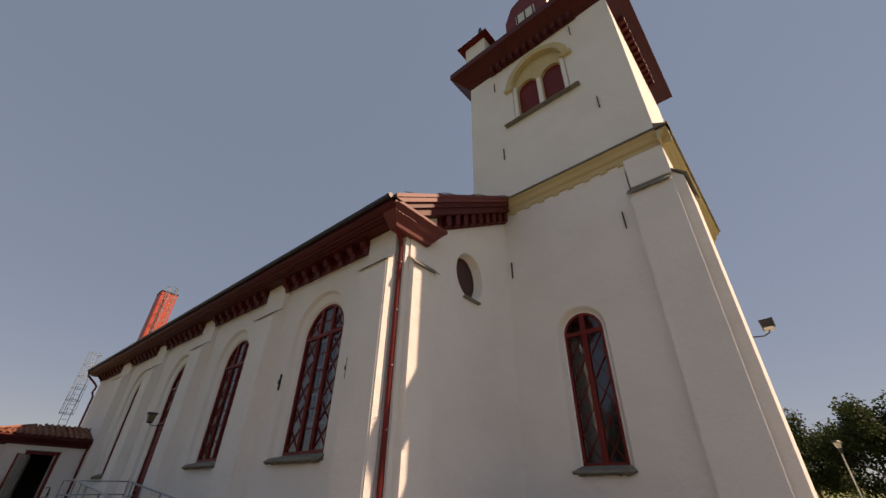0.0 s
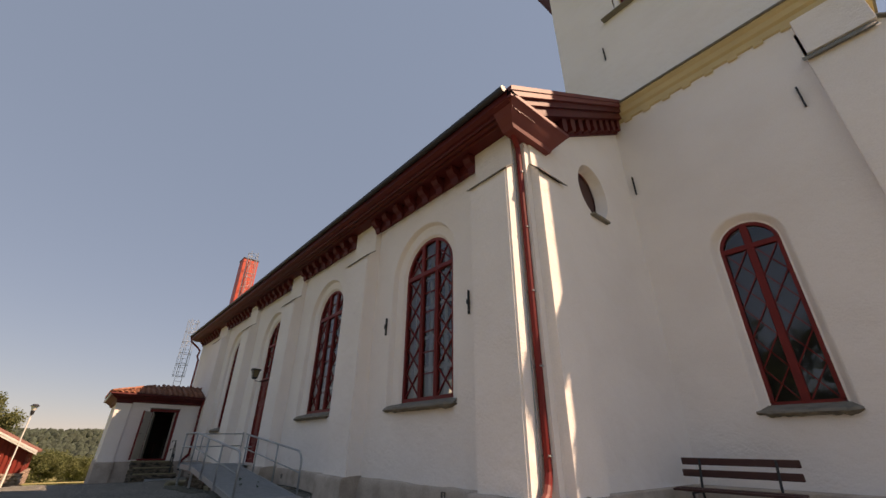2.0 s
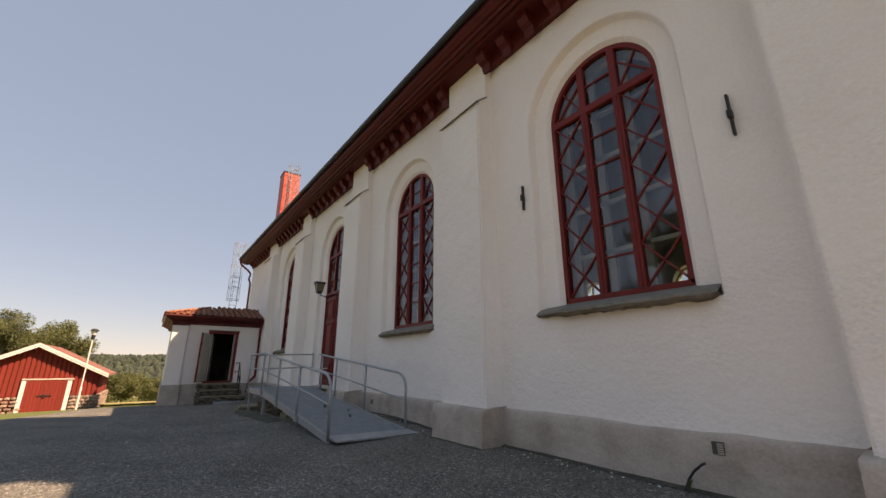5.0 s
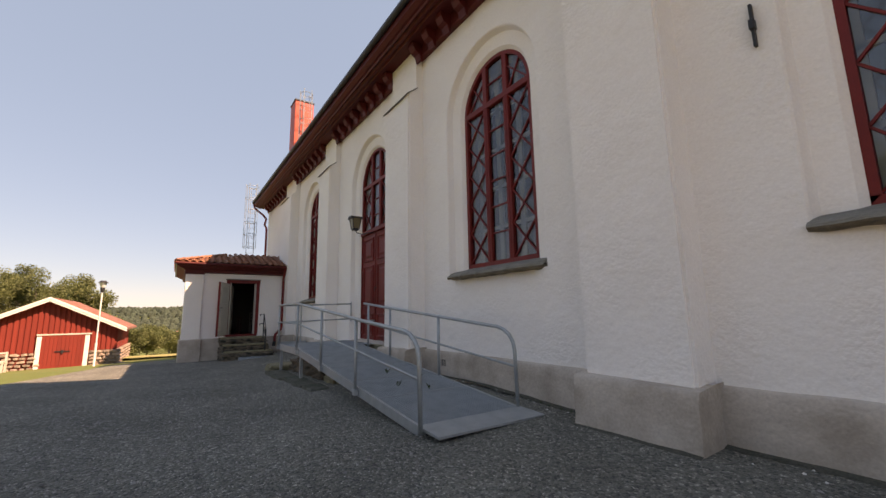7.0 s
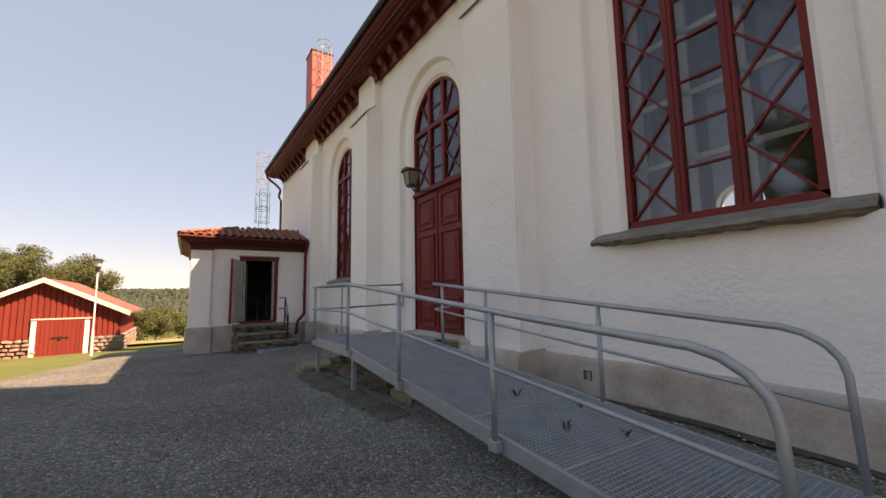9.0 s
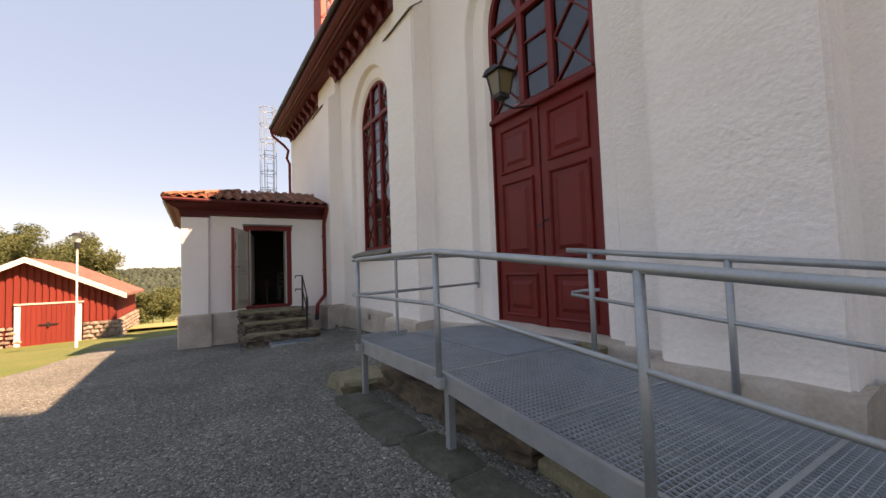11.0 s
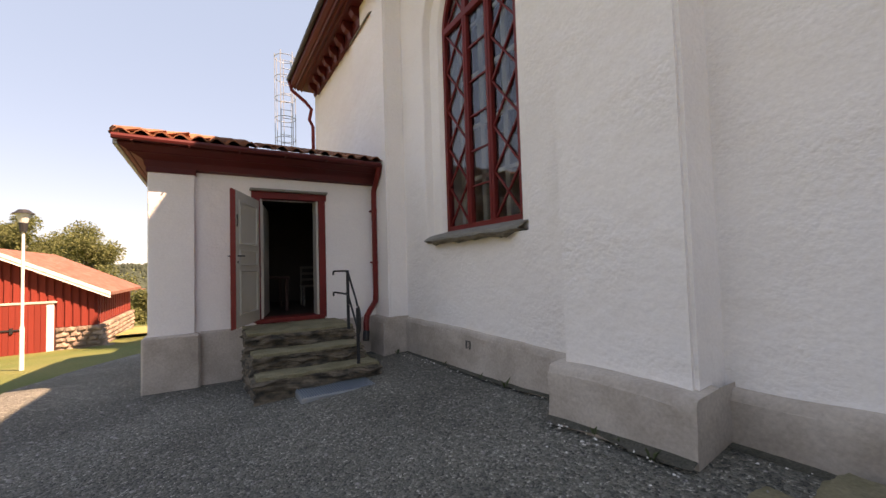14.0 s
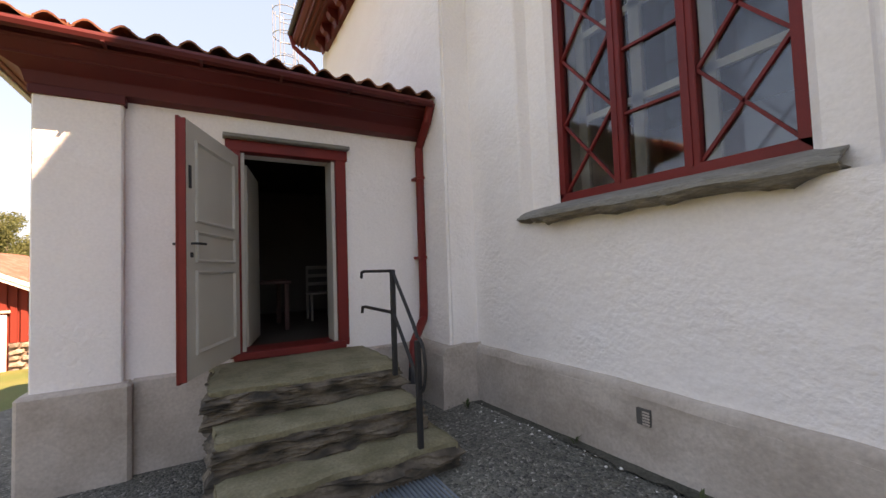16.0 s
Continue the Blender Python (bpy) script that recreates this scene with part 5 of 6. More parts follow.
def rough_slab(x0, x1, y0, y1, z0, z1, seed, amp=0.025, cuts=11, corner=0.008, fine=0.0):
    """A worn stone block with broken faces and a flatter top."""
    bm = bmesh.new()
    bmesh.ops.create_cube(bm, size=1.0)
    bmesh.ops.subdivide_edges(bm, edges=bm.edges, cuts=cuts, use_grid_fill=True)
    for v in bm.verts:
        p = Vector(((x0 + x1) / 2 + v.co.x * (x1 - x0), (y0 + y1) / 2 + v.co.y * (y1 - y0), (z0 + z1) / 2 + v.co.z * (z1 - z0)))
        q = p * 5.0 + Vector((seed, seed, 0))
        off = Vector((noise.noise(q), noise.noise(q + Vector((9, 0, 0))), 0.3 * noise.noise(q * 0.5 + Vector((0, 9, 0)))))
        chip = max(0.0, noise.noise(q * 2.4 + Vector((3, 3, 3))))
        side = Vector([math.copysign(1, c) if abs(c) > 0.49 else 0 for c in v.co])
        if v.co.z < 0.49 and (side.x or side.y):
            off -= 0.8 * chip * Vector((side.x, side.y, 0))
        p += amp * off + fine * Vector((noise.noise(p * 19), noise.noise(p * 19 + Vector((5, 0, 0))), 0.4 * noise.noise(p * 19 + Vector((0, 5, 0)))))
        if sum(abs(c) > 0.49 for c in v.co) >= 2:
            p -= (corner + amp * 0.5 * chip) * side
        v.co = p
    return bm


def broken_face(x0, x1, y0, y1, z0, z1, seed, amp):
    """A block whose sides are split in layers, with ledges and hollows."""
    bm = bmesh.new()
    bmesh.ops.create_cube(bm, size=1.0)
    bmesh.ops.subdivide_edges(bm, edges=bm.edges, cuts=23, use_grid_fill=True)
    for v in bm.verts:
        p = Vector(((x0 + x1) / 2 + v.co.x * (x1 - x0), (y0 + y1) / 2 + v.co.y * (y1 - y0), (z0 + z1) / 2 + v.co.z * (z1 - z0)))
        q = Vector((p.x * 2.6, p.y * 2.6, p.z * 15.0 + 1.5 * noise.noise(p * 2.0))) + Vector((seed, 0, seed))
        d = amp * (noise.noise(q) + 0.5 * noise.noise(q * 2.7) + 0.3 * noise.noise(q * 6.1)) - amp * 0.4
        if abs(v.co.x) > 0.49:
            p.x += math.copysign(d, v.co.x)
        if abs(v.co.y) > 0.49:
            p.y += math.copysign(d, v.co.y)
        v.co = p
    return bm


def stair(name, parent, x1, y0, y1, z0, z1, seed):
    """One step: a pale worn tread on a broken face, its colour darkened for shade."""
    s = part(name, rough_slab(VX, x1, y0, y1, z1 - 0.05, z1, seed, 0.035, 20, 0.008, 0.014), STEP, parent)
    part("riser", broken_face(VX, x1 - 0.012, y0 + 0.012, y1 - 0.012, z0, z1 - 0.04, seed + 5, 0.075), RISER, s, "broken riser stone, colour darkened for shade")


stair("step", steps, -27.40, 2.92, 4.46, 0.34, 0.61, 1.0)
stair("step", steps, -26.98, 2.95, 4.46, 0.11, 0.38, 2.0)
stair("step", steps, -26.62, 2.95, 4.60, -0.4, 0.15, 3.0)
mat_ob = thing("scraper_mat", "grey ribbed steel scraper mat in the gravel before the steps", "mat")
part("frame", boxed(-26.64, -26.20, 3.42, 4.40, -0.27, -0.065, 0.01), STEEL, mat_ob)
for k in range(30):
    part("rib", boxed(-26.63, -26.21, 3.43 + k * 0.032, 3.446 + k * 0.032, -0.068, -0.045, 0.003), PLATE, mat_ob)

hr = thing("iron_handrail", "black iron handrail on the vestry steps", "handrail")
part("post", boxed(-27.16, -27.12, 4.28, 4.32, 0.58, 1.48, 0.004), IRON, hr)
part("post", boxed(-26.70, -26.66, 4.28, 4.32, 0.13, 0.94, 0.004), IRON, hr)
for dz in (0.0, -0.36):
    part("rail", tube([(-28.0, 4.3, 1.40 + dz), (-27.98, 4.3, 1.46 + dz), (-27.9, 4.3, 1.47 + dz), (-27.14, 4.3, 1.47 + dz), (-26.74, 4.3, 1.05 + dz), (-26.68, 4.3, 0.96 + dz)], 0.016, 6), IRON, hr)
part("scroll", tube([(-26.66 + 0.1 * math.sin(a), 4.3, 0.76 + 0.2 * math.cos(a)) for a in np.arange(0, 3.3, 0.3)], 0.014, 6), IRON, hr)

# ---- ramp ----
RN, RF = 3.615, 5.12
XT, XP, XE = -14.08, -19.20, -20.98
XD, RB = -21.15, 3.67
PZ, TZ = 0.69, 0.20


def ramp_z(x):
    return PZ if x <= XP else PZ + (TZ - PZ) * (x - XP) / (XT - XP)


ramp = thing("wheelchair_ramp", "galvanised steel grating wheelchair ramp with tubular handrails", "ramp")
for y in (RB, RF):
    part("side_beam", prism([(XD, PZ - 0.13), (XD, PZ + 0.01), (XP, PZ + 0.01), (XT, TZ + 0.01), (XT, TZ - 0.1), (XP, PZ - 0.13)], "y", y - 0.02, y + 0.02), STEEL, ramp)
part("end_beam", boxed(XD - 0.02, XD + 0.02, RB, RF, PZ - 0.13, PZ + 0.01), STEEL, ramp)
part("tip_plate", prism([(XT, TZ + 0.012), (XT + 0.42, 0.19), (XT + 0.42, 0.165), (XT, TZ - 0.02)], "y", RB - 0.02, RF + 0.03), STEEL, ramp)


def grating(x0, x1, y0, y1, name):
    bm = bmesh.new()
    def seg(p, q, w, h):
        d = (q - p)
        s = Vector((0, w / 2, 0)) if abs(d.y) < 1e-6 else Vector((w / 2, 0, 0))
        up = Vector((0, 0, h))
        a = [bm.verts.new(v) for v in (p - s - up, p + s - up, p + s, p - s)]
        b = [bm.verts.new(v) for v in (q - s - up, q + s - up, q + s, q - s)]
        for k in range(4):
            bm.faces.new((a[k], a[(k + 1) % 4], b[(k + 1) % 4], b[k]))
    n = int((x1 - x0) / 0.04)
    for k in range(n + 1):
        x = x0 + (x1 - x0) * k / n
        seg(Vector((x, y0, ramp_z(x))), Vector((x, y1, ramp_z(x))), 0.006, 0.014)
    m = int((y1 - y0) / 0.038)
    for k in range(m + 1):
        y = y0 + (y1 - y0) * k / m
        seg(Vector((x0, y, ramp_z(x0))), Vector((x1, y, ramp_z(x1))), 0.006, 0.012)
    part(name, bm, GRATE, ramp)


cuts = [XD + 0.02, -20.2, XP, -18.2, -17.2, -16.2, -15.2, XT]
for a, b in zip(cuts, cuts[1:]):
    grating(a + 0.004, b - 0.004, RB + 0.02, RF - 0.02, "grating")
    part("cross_beam", boxed(b - 0.015, b + 0.015, RB, RF, ramp_z(b) - 0.09, ramp_z(b) + 0.003), STEEL, ramp)
for x0, x1 in ((XD + 0.04, -20.215), (-20.205, -19.3)):
    part("cover_plate", boxed(x0, x1, 4.42, 5.44, PZ + 0.002, PZ + 0.006), PLATE, ramp, "flat steel cover plate")
    bm = bmesh.new()
    for k in range(int((x1 - x0) / 0.033)):
        add_prism(bm, [(x0 + k * 0.033, 4.43), (x0 + k * 0.033 + 0.005, 4.43), (x0 + k * 0.033 + 0.005, 5.43), (x0 + k * 0.033, 5.43)], "z", PZ + 0.004, PZ + 0.012)
    for k in range(30):
        add_prism(bm, [(x0, 4.43 + k * 0.034), (x1 - 0.005, 4.43 + k * 0.034), (x1 - 0.005, 4.435 + k * 0.034), (x0, 4.435 + k * 0.034)], "z", PZ + 0.004, PZ + 0.010)
    part("mesh", bm, GRATE, ramp, "fine press-welded steel mesh")
part("toe_plate", boxed(XD - 0.03, XD - 0.022, RB + 0.02, 4.34, PZ - 0.1, PZ + 0.055, 0.002), STEEL, ramp)


def rail_line(y, x0, bend, hi, lo=None):
    pts = [(x0, y, PZ + hi)] + ([(XP, y, PZ + hi)] if x0 < XP else [])
    for k in range(1, 6):
        x = XP + (XT + 0.0 - 0.42 - XP) * k / 5
        pts.append((x, y, ramp_z(x) + hi))
    z = ramp_z(XT - 0.42) + hi
    for a in range(10, 91, 20):
        t = radians(a)
        pts.append((XT - 0.42 + 0.40 * math.sin(t), y, z - 0.30 * (1 - math.cos(t)) - 0.0))
    pts.append((XT, y, ramp_z(XT) - 0.04))
    return [(px + (0.12 if y == RN and px > XT - 0.6 else 0.0), py, pz) for px, py, pz in pts]


for y, x0 in ((RN, XE), (RF, -19.14)):
    part("top_rail", tube(rail_line(y, x0, True, 0.965), 0.0255, 12), STEEL, ramp, smooth=True)
    pts = [(x0, y, PZ + 0.545)] + ([(XP, y, PZ + 0.545)] if x0 < XP else []) + [(XT - 0.02 + (0.12 if y == RN else 0.0), y, ramp_z(XT) + 0.50)]
    if y == RF:
        pts = [(x0 + 0.22, y + 0.16, PZ + 0.57), (x0 + 0.06, y + 0.13, PZ + 0.56), (x0 - 0.02, y + 0.06, PZ + 0.545), (x0 + 0.03, y, PZ + 0.53)] + pts[1:]
    part("mid_rail", tube(pts, 0.017, 8), STEEL, ramp, smooth=True)
for y, xs in ((RN, (XE, XP + 0.04, -17.45, -15.8)), (RF, (-18.88, -17.75, -15.92))):
    for x in xs:
        part("post", tube([(x, y, ramp_z(x) - 0.10), (x, y, ramp_z(x) + 0.955)], 0.0245, 12), STEEL, ramp, smooth=True)
        part("bolt_plate", boxed(x - 0.05, x + 0.05, y - 0.03, y + 0.03, ramp_z(x) - 0.1, ramp_z(x) - 0.02, 0.004), STEEL, ramp)
for z in (PZ + 0.965, PZ + 0.545):
    o = 0.25
    part("return_rail", tube([(XE + 0.02, RN, z), (XE - o * 0.7, RN + 0.005, z), (XE - o, RN + 0.04, z), (XE - o * 0.9, RN + 0.10, z), (XE - 0.17, 4.18, z + 0.01), (XE - 0.31, WALL - 0.02, z + 0.05)], 0.018, 8), STEEL, ramp, smooth=True)
part("return_post", tube([(XE - 0.15, 4.18, PZ - 0.05), (XE - 0.15, 4.18, PZ + 0.97)], 0.02, 8), STEEL, ramp)
part("wall_plate", boxed(XE - 0.34, XE - 0.28, WALL - 0.02, WALL + 0.0, PZ + 0.52, PZ + 1.08, 0.004), STEEL, ramp)
for x in (XD + 0.03, XP):
    for y in (RB + 0.06, RF - 0.1):
        part("support_leg", boxed(x - 0.03, x + 0.03, y - 0.03, y + 0.03, -0.15, PZ - 0.12), STEEL, ramp)

st = thing("old_door_steps", "old brown stone steps under the steel ramp", "steps")
part("step", broken_face(-21.05, -18.9, 4.16, 5.4, -0.1, 0.5, 6.0, 0.09), FOUND, st)
part("step", broken_face(-21.25, -18.6, 4.03, 5.45, -0.4, 0.28, 7.0, 0.11), FOUND, st)
for k, (x0, x1, y0, y1, z1) in enumerate(((-22.05, -21.3, 3.52, 4.25, 0.15), (-22.0, -21.3, 4.3, 4.95, 0.22), (-22.2, -21.5, 4.95, 5.4, 0.2), (-21.9, -21.2, 5.0, 5.5, 0.33), (-18.55, -17.8, 4.0, 5.2, 0.22))):
    single("rubble_stone", rough_slab(x0, x1, y0, y1, -0.45, z1, 9.0 + k * 3, 0.05, 14, 0.035, 0.014), STEP, "pale brown rubble stone beside the ramp", "stone", "rubble stones")
rn = random.Random(12)
for k, (x0, x1) in enumerate(((-21.28, -20.42), (-20.40, -19.66), (-19.64, -18.82), (-18.80, -18.15), (-18.13, -17.5))):
    a, b, c, d = (rn.uniform(-0.05, 0.05) for _ in range(4))
    single("foundation_stone", rough_slab(x0, x1, 3.38 + a + 0.03 * k, 3.84, -0.4, ground_z((x0 + x1) / 2, 3.6) + 0.05 + b * 0.4, 31.0 + k * 3, 0.025, 14, 0.018, 0.012), FLAG, "flat dark mossy flagstone beside the ramp", "stone", "foundation stones")

# ---- beyond the yard ----
lamp = thing("street_lamp", "white pole park lamp with a dark conical head", "street lamp")
LX, LY = -34.5, -1.5
lz = ground_z(LX, LY) + 0.1
part("pole", tube([(LX, LY, lz - 0.3), (LX, LY, lz + 0.9)], 0.045, 10), WHITE, lamp)
part("upper_pole", tube([(LX, LY, lz + 0.9), (LX, LY, lz + 3.3)], 0.03, 10), WHITE, lamp)
part("collar", tube([(LX, LY, lz + 3.2), (LX, LY, lz + 3.42)], 0.07, 10, 0.09), IRON, lamp)
part("shade_glass", tube([(LX, LY, lz + 3.4), (LX, LY, lz + 3.65)], 0.07, 12, 0.16), WHITE, lamp, "pale conical diffuser")
part("hood", tube([(LX, LY, lz + 3.64), (LX, LY, lz + 3.68), (LX, LY, lz + 3.74)], 0.21, 14, 0.10), IRON, lamp)

# red shed
SX0, SX1, SYC, SH = -41.0, -48.0, -4.4, 3.05
sz = -1.28
shed = thing("red_shed", "small red boarded shed with tiled roof and stone footing", "shed")
EZ, AZ = 1.07, 2.64
front = [(SYC - SH, sz), (SYC - SH, EZ), (SYC, AZ - 0.12), (SYC + SH, EZ), (SYC + SH, sz)]
part("wall", prism(front, "x", SX1, SX0 - 0.05), BOARDRED, shed)
nb = 26
for k in range(nb):
    y = SYC - SH + 0.05 + (2 * SH - 0.1) * (k + 0.5) / nb
    topz = EZ + (AZ - 0.2 - EZ) * (1 - abs(y - SYC) / SH)
    lowz = -0.35 if y > SYC + 1.75 or y < SYC - 0.3 else sz
    part("board", boxed(SX0 - 0.06, SX0 - 0.0, y - 0.075, y + 0.075, lowz, topz), BOARDRED, shed)
for k in range(16):
    x = SX0 - 0.3 - k * 0.42
    part("board", boxed(x - 0.12, x + 0.12, SYC + SH - 0.02, SYC + SH + 0.03, -0.3, EZ), BOARDRED, shed)
dd = part("shed_door", boxed(SX0, SX0 + 0.05, SYC - 0.18, SYC + 1.62, sz + 0.03, 0.55, 0.01), BOARDRED, shed, "red plank double door")
for y in (SYC - 0.28, SYC + 1.72):
    part("door_trim", boxed(SX0, SX0 + 0.07, y - 0.1, y + 0.1, sz, 0.5, 0.01), WHITE, shed, "white door trim board")
part("door_rail", boxed(SX0, SX0 + 0.08, SYC - 0.4, SYC + 1.9, 0.55, 0.63, 0.01), GREYWOOD, shed)
for k in range(11):
    y = SYC - 0.1 + k * 0.165
    part("plank", boxed(SX0 + 0.05, SX0 + 0.065, y - 0.075, y + 0.075, sz + 0.05, 0.53), BOARDRED, dd)
part("door_bar", boxed(SX0 + 0.066, SX0 + 0.1, SYC + 0.4, SYC + 1.05, -0.36, -0.31), IRON, dd)
part("door_latch", boxed(SX0 + 0.066, SX0 + 0.12, SYC + 0.68, SYC + 0.76, -0.45, -0.25), IRON, dd)
for s in (-1, 1):
    bm = prism([(SYC, AZ), (SYC + s * (SH + 0.42), EZ - 0.2), (SYC + s * (SH + 0.42), EZ - 0.32), (SYC, AZ - 0.14)], "x", SX1 - 0.3, SX0 + 0.35)
    part("roof", bm, OLDTILE, shed)
    for o, w in ((0.0, 0.13), (0.14, 0.1)):
        bm = prism([(SYC, AZ + 0.02 - o), (SYC + s * (SH + 0.45), EZ - 0.18 - o), (SYC + s * (SH + 0.45), EZ - 0.18 - o - w), (SYC, AZ + 0.02 - o - w)], "x", SX0 + 0.36, SX0 + 0.40 - o * 0.15)
        part("verge_board", bm, WHITE, shed, "white verge board")
rng = random.Random(4)
part("footing", prism([(SYC + 1.85, sz - 0.2), (SYC + 1.85, -0.36), (SYC + SH + 0.12, -0.36), (SYC + SH + 0.12, sz - 0.2)], "x", SX1, SX0 - 0.02), STONE, shed, "rubble stone footing")


def stone_mesh(seed):
    bm = bmesh.new()
    bmesh.ops.create_icosphere(bm, subdivisions=1, radius=0.5)
    for v in bm.verts:
        v.co = Vector((v.co.x, v.co.y, v.co.z)) * (1 + 0.35 * noise.noise(v.co * 2 + Vector((seed, 0, 0))))
        v.co = Vector([max(-0.36, min(0.36, c)) for c in v.co])
    return mesh_of("stone", bm, STONE)


STONES = [stone_mesh(k * 3.1) for k in range(5)]
for r, start, end in [(r, SYC + 1.85, SYC + SH + 0.1) for r in range(5)] + [(r, SYC - SH, SYC - 0.45) for r in range(5)]:
    y = start
    while y < end:
        w = rng.uniform(0.22, 0.5)
        ob = new("stone", rng.choice(STONES))
        ob.parent = shed
        ob.matrix_basis = pose(SX0 - 0.02, y + w / 2, sz + 0.08 + r * 0.19, rng.uniform(-8, 8), 0, rng.uniform(-8, 8)) @ Matrix.Diagonal((0.3, w * 1.15, 0.22, 1))
        y += w
for r in range(5):
    x = SX0 - 0.1
    while x > SX1 + 0.2:
        w = rng.uniform(0.25, 0.6)
        ob = new("stone", rng.choice(STONES))
        ob.parent = shed
        ob.matrix_basis = pose(x - w / 2, SYC + SH + 0.1, sz + 0.1 + r * 0.19, 0, rng.uniform(-8, 8), 0) @ Matrix.Diagonal((w * 1.15, 0.3, 0.22, 1))
        x -= w
# chairs and barrow by the shed
wb = thing("wooden_cart", "grey weathered wooden cart beside the shed", "cart")
part("bed", boxed(-40.6, -39.8, -6.9, -5.7, -0.75, -0.65, 0.01), GREYWOOD, wb)
for y in (-6.85, -5.75):
    part("leg", boxed(-40.5, -40.4, y, y + 0.08, -1.4, -0.2), GREYWOOD, wb)
    part("leg", boxed(-39.95, -39.85, y, y + 0.08, -1.4, -0.7), GREYWOOD, wb)
part("rail", boxed(-40.52, -40.45, -6.9, -5.7, -0.3, -0.22), GREYWOOD, wb)


# ---- chimney and ladders ----
chim = thing("chimney", "orange-red sheet clad chimney on the church roof", "chimney")
part("shaft", boxed(-32.1, -31.1, 5.97, 6.95, 7.5, 12.95, 0.02), BRICKRED, chim)
part("rim", boxed(-32.13, -31.07, 5.94, 6.98, 12.9, 12.98, 0.01), IRON, chim)


def cage_ladder(cx, cy, z0, z1, r, label):
    lad = thing("cage_ladder", label, "ladder", "caged ladders")
    n = 5
    for k in range(n):
        a = radians(-90 + 180 * k / (n - 1)) + math.pi
        part("cage_bar", tube([(cx + r * math.cos(a), cy + r * math.sin(a), z0), (cx + r * math.cos(a), cy + r * math.sin(a), z1)], 0.014, 5), STEEL, lad)
    z = z0 + 0.1
    while z <= z1 + 0.01:
        part("hoop", tube([(cx + r * math.cos(t), cy + r * math.sin(t), z) for t in np.arange(0, 6.4, 0.35)], 0.014, 5), STEEL, lad)
        z += 0.75
    for dy in (-0.2, 0.2):
        part("stile", tube([(cx + r, cy + dy, z0 - 1), (cx + r, cy + dy, z1)], 0.018, 5), STEEL, lad)
    for k in range(int((z1 - z0 + 1) / 0.3)):
        part("rung", tube([(cx + r, cy - 0.2, z0 - 0.9 + 0.3 * k), (cx + r, cy + 0.2, z0 - 0.9 + 0.3 * k)], 0.012, 5), STEEL, lad)


cage_ladder(-36.2, 4.8, 5.4, 9.37, 0.35, "galvanised caged ladder at the chancel end")
cage_ladder(-30.55, 6.4, 9.2, 13.2, 0.32, "galvanised caged ladder beside the chimney")
fp = thing("downpipe_far", "dark red downpipe at the far church corner", "downpipe")
part("pipe", tube([(WEST - 0.02, EAVE_Y - 0.06, 7.95), (WEST - 0.02, 4.85, 7.65), (WEST - 0.0, 5.3, 7.3), (WEST - 0.04, 5.5, 7.1), (WEST - 0.12, 5.44, 6.75), (WEST - 0.08, 5.55, 6.5), (WEST - 0.08, 5.56, 3.0)], 0.06, 8), RED, fp)


# ---- trees ----
def make_tree(name, at, height, spread, seed, leaf_mat, label, leaves=2600, size=0.16, slim=1.0):
    rnd = random.Random(seed)
    tree = thing(name, label, "tree", at=at)
    bm = bmesh.new()
    trunk = [(0, 0, -0.3)] + [(0.12 * rnd.uniform(-1, 1), 0.12 * rnd.uniform(-1, 1), height * f) for f in (0.2, 0.4, 0.6, 0.8)]
    add_tube(bm, trunk, height * 0.022, 7, height * 0.006)
    tips = []
    for k in range(18):
        f = rnd.uniform(0.22, 0.9)
        a = rnd.uniform(0, 2 * math.pi)
        reach = spread * (0.35 + 0.75 * math.sin(math.pi * min(1, max(0.05, f)) ** slim)) * rnd.uniform(0.6, 1.1)
        base = Vector((0, 0, height * f * 0.85))
        tip = base + Vector((math.cos(a) * reach, math.sin(a) * reach, height * rnd.uniform(0.08, 0.2)))
        add_tube(bm, [base, base.lerp(tip, 0.5) + Vector((0, 0, 0.1)), tip], height * 0.007, 5, height * 0.002)
        tips += [(tip, 1.0), (base.lerp(tip, 0.65), 0.9)]
    tips += [(Vector((rnd.uniform(-0.3, 0.3), rnd.uniform(-0.3, 0.3), height * f)), 0.9) for f in (0.55, 0.7, 0.8, 0.88, 0.95)]
    part("trunk", bm, BARK, tree)
    verts, faces = [], []
    for k in range(leaves):
        c, s = rnd.choice(tips)
        r = spread * 0.36 * s
        d = Vector((rnd.gauss(0, 1), rnd.gauss(0, 1), rnd.gauss(0, 0.8)))
        d = d.normalized() * r * rnd.random() ** 0.45
        p = c + d
        u = Vector((rnd.gauss(0, 1), rnd.gauss(0, 1), rnd.gauss(0, 0.6))).normalized()
        v = u.cross(Vector((rnd.gauss(0, 1), rnd.gauss(0, 1), rnd.gauss(0, 1)))).normalized()
        h = size * rnd.uniform(0.6, 1.3)
        i = len(verts)
        verts += [p - u * h, p + v * h * 0.6, p + u * h, p - v * h * 0.6]
        faces.append((i, i + 1, i + 2, i + 3))
    me = bpy.data.meshes.new("crown")
    me.from_pydata([tuple(v) for v in verts], [], faces)
    me.materials.append(leaf_mat)
    crown = new("crown", me)
    crown.parent = tree
    return tree


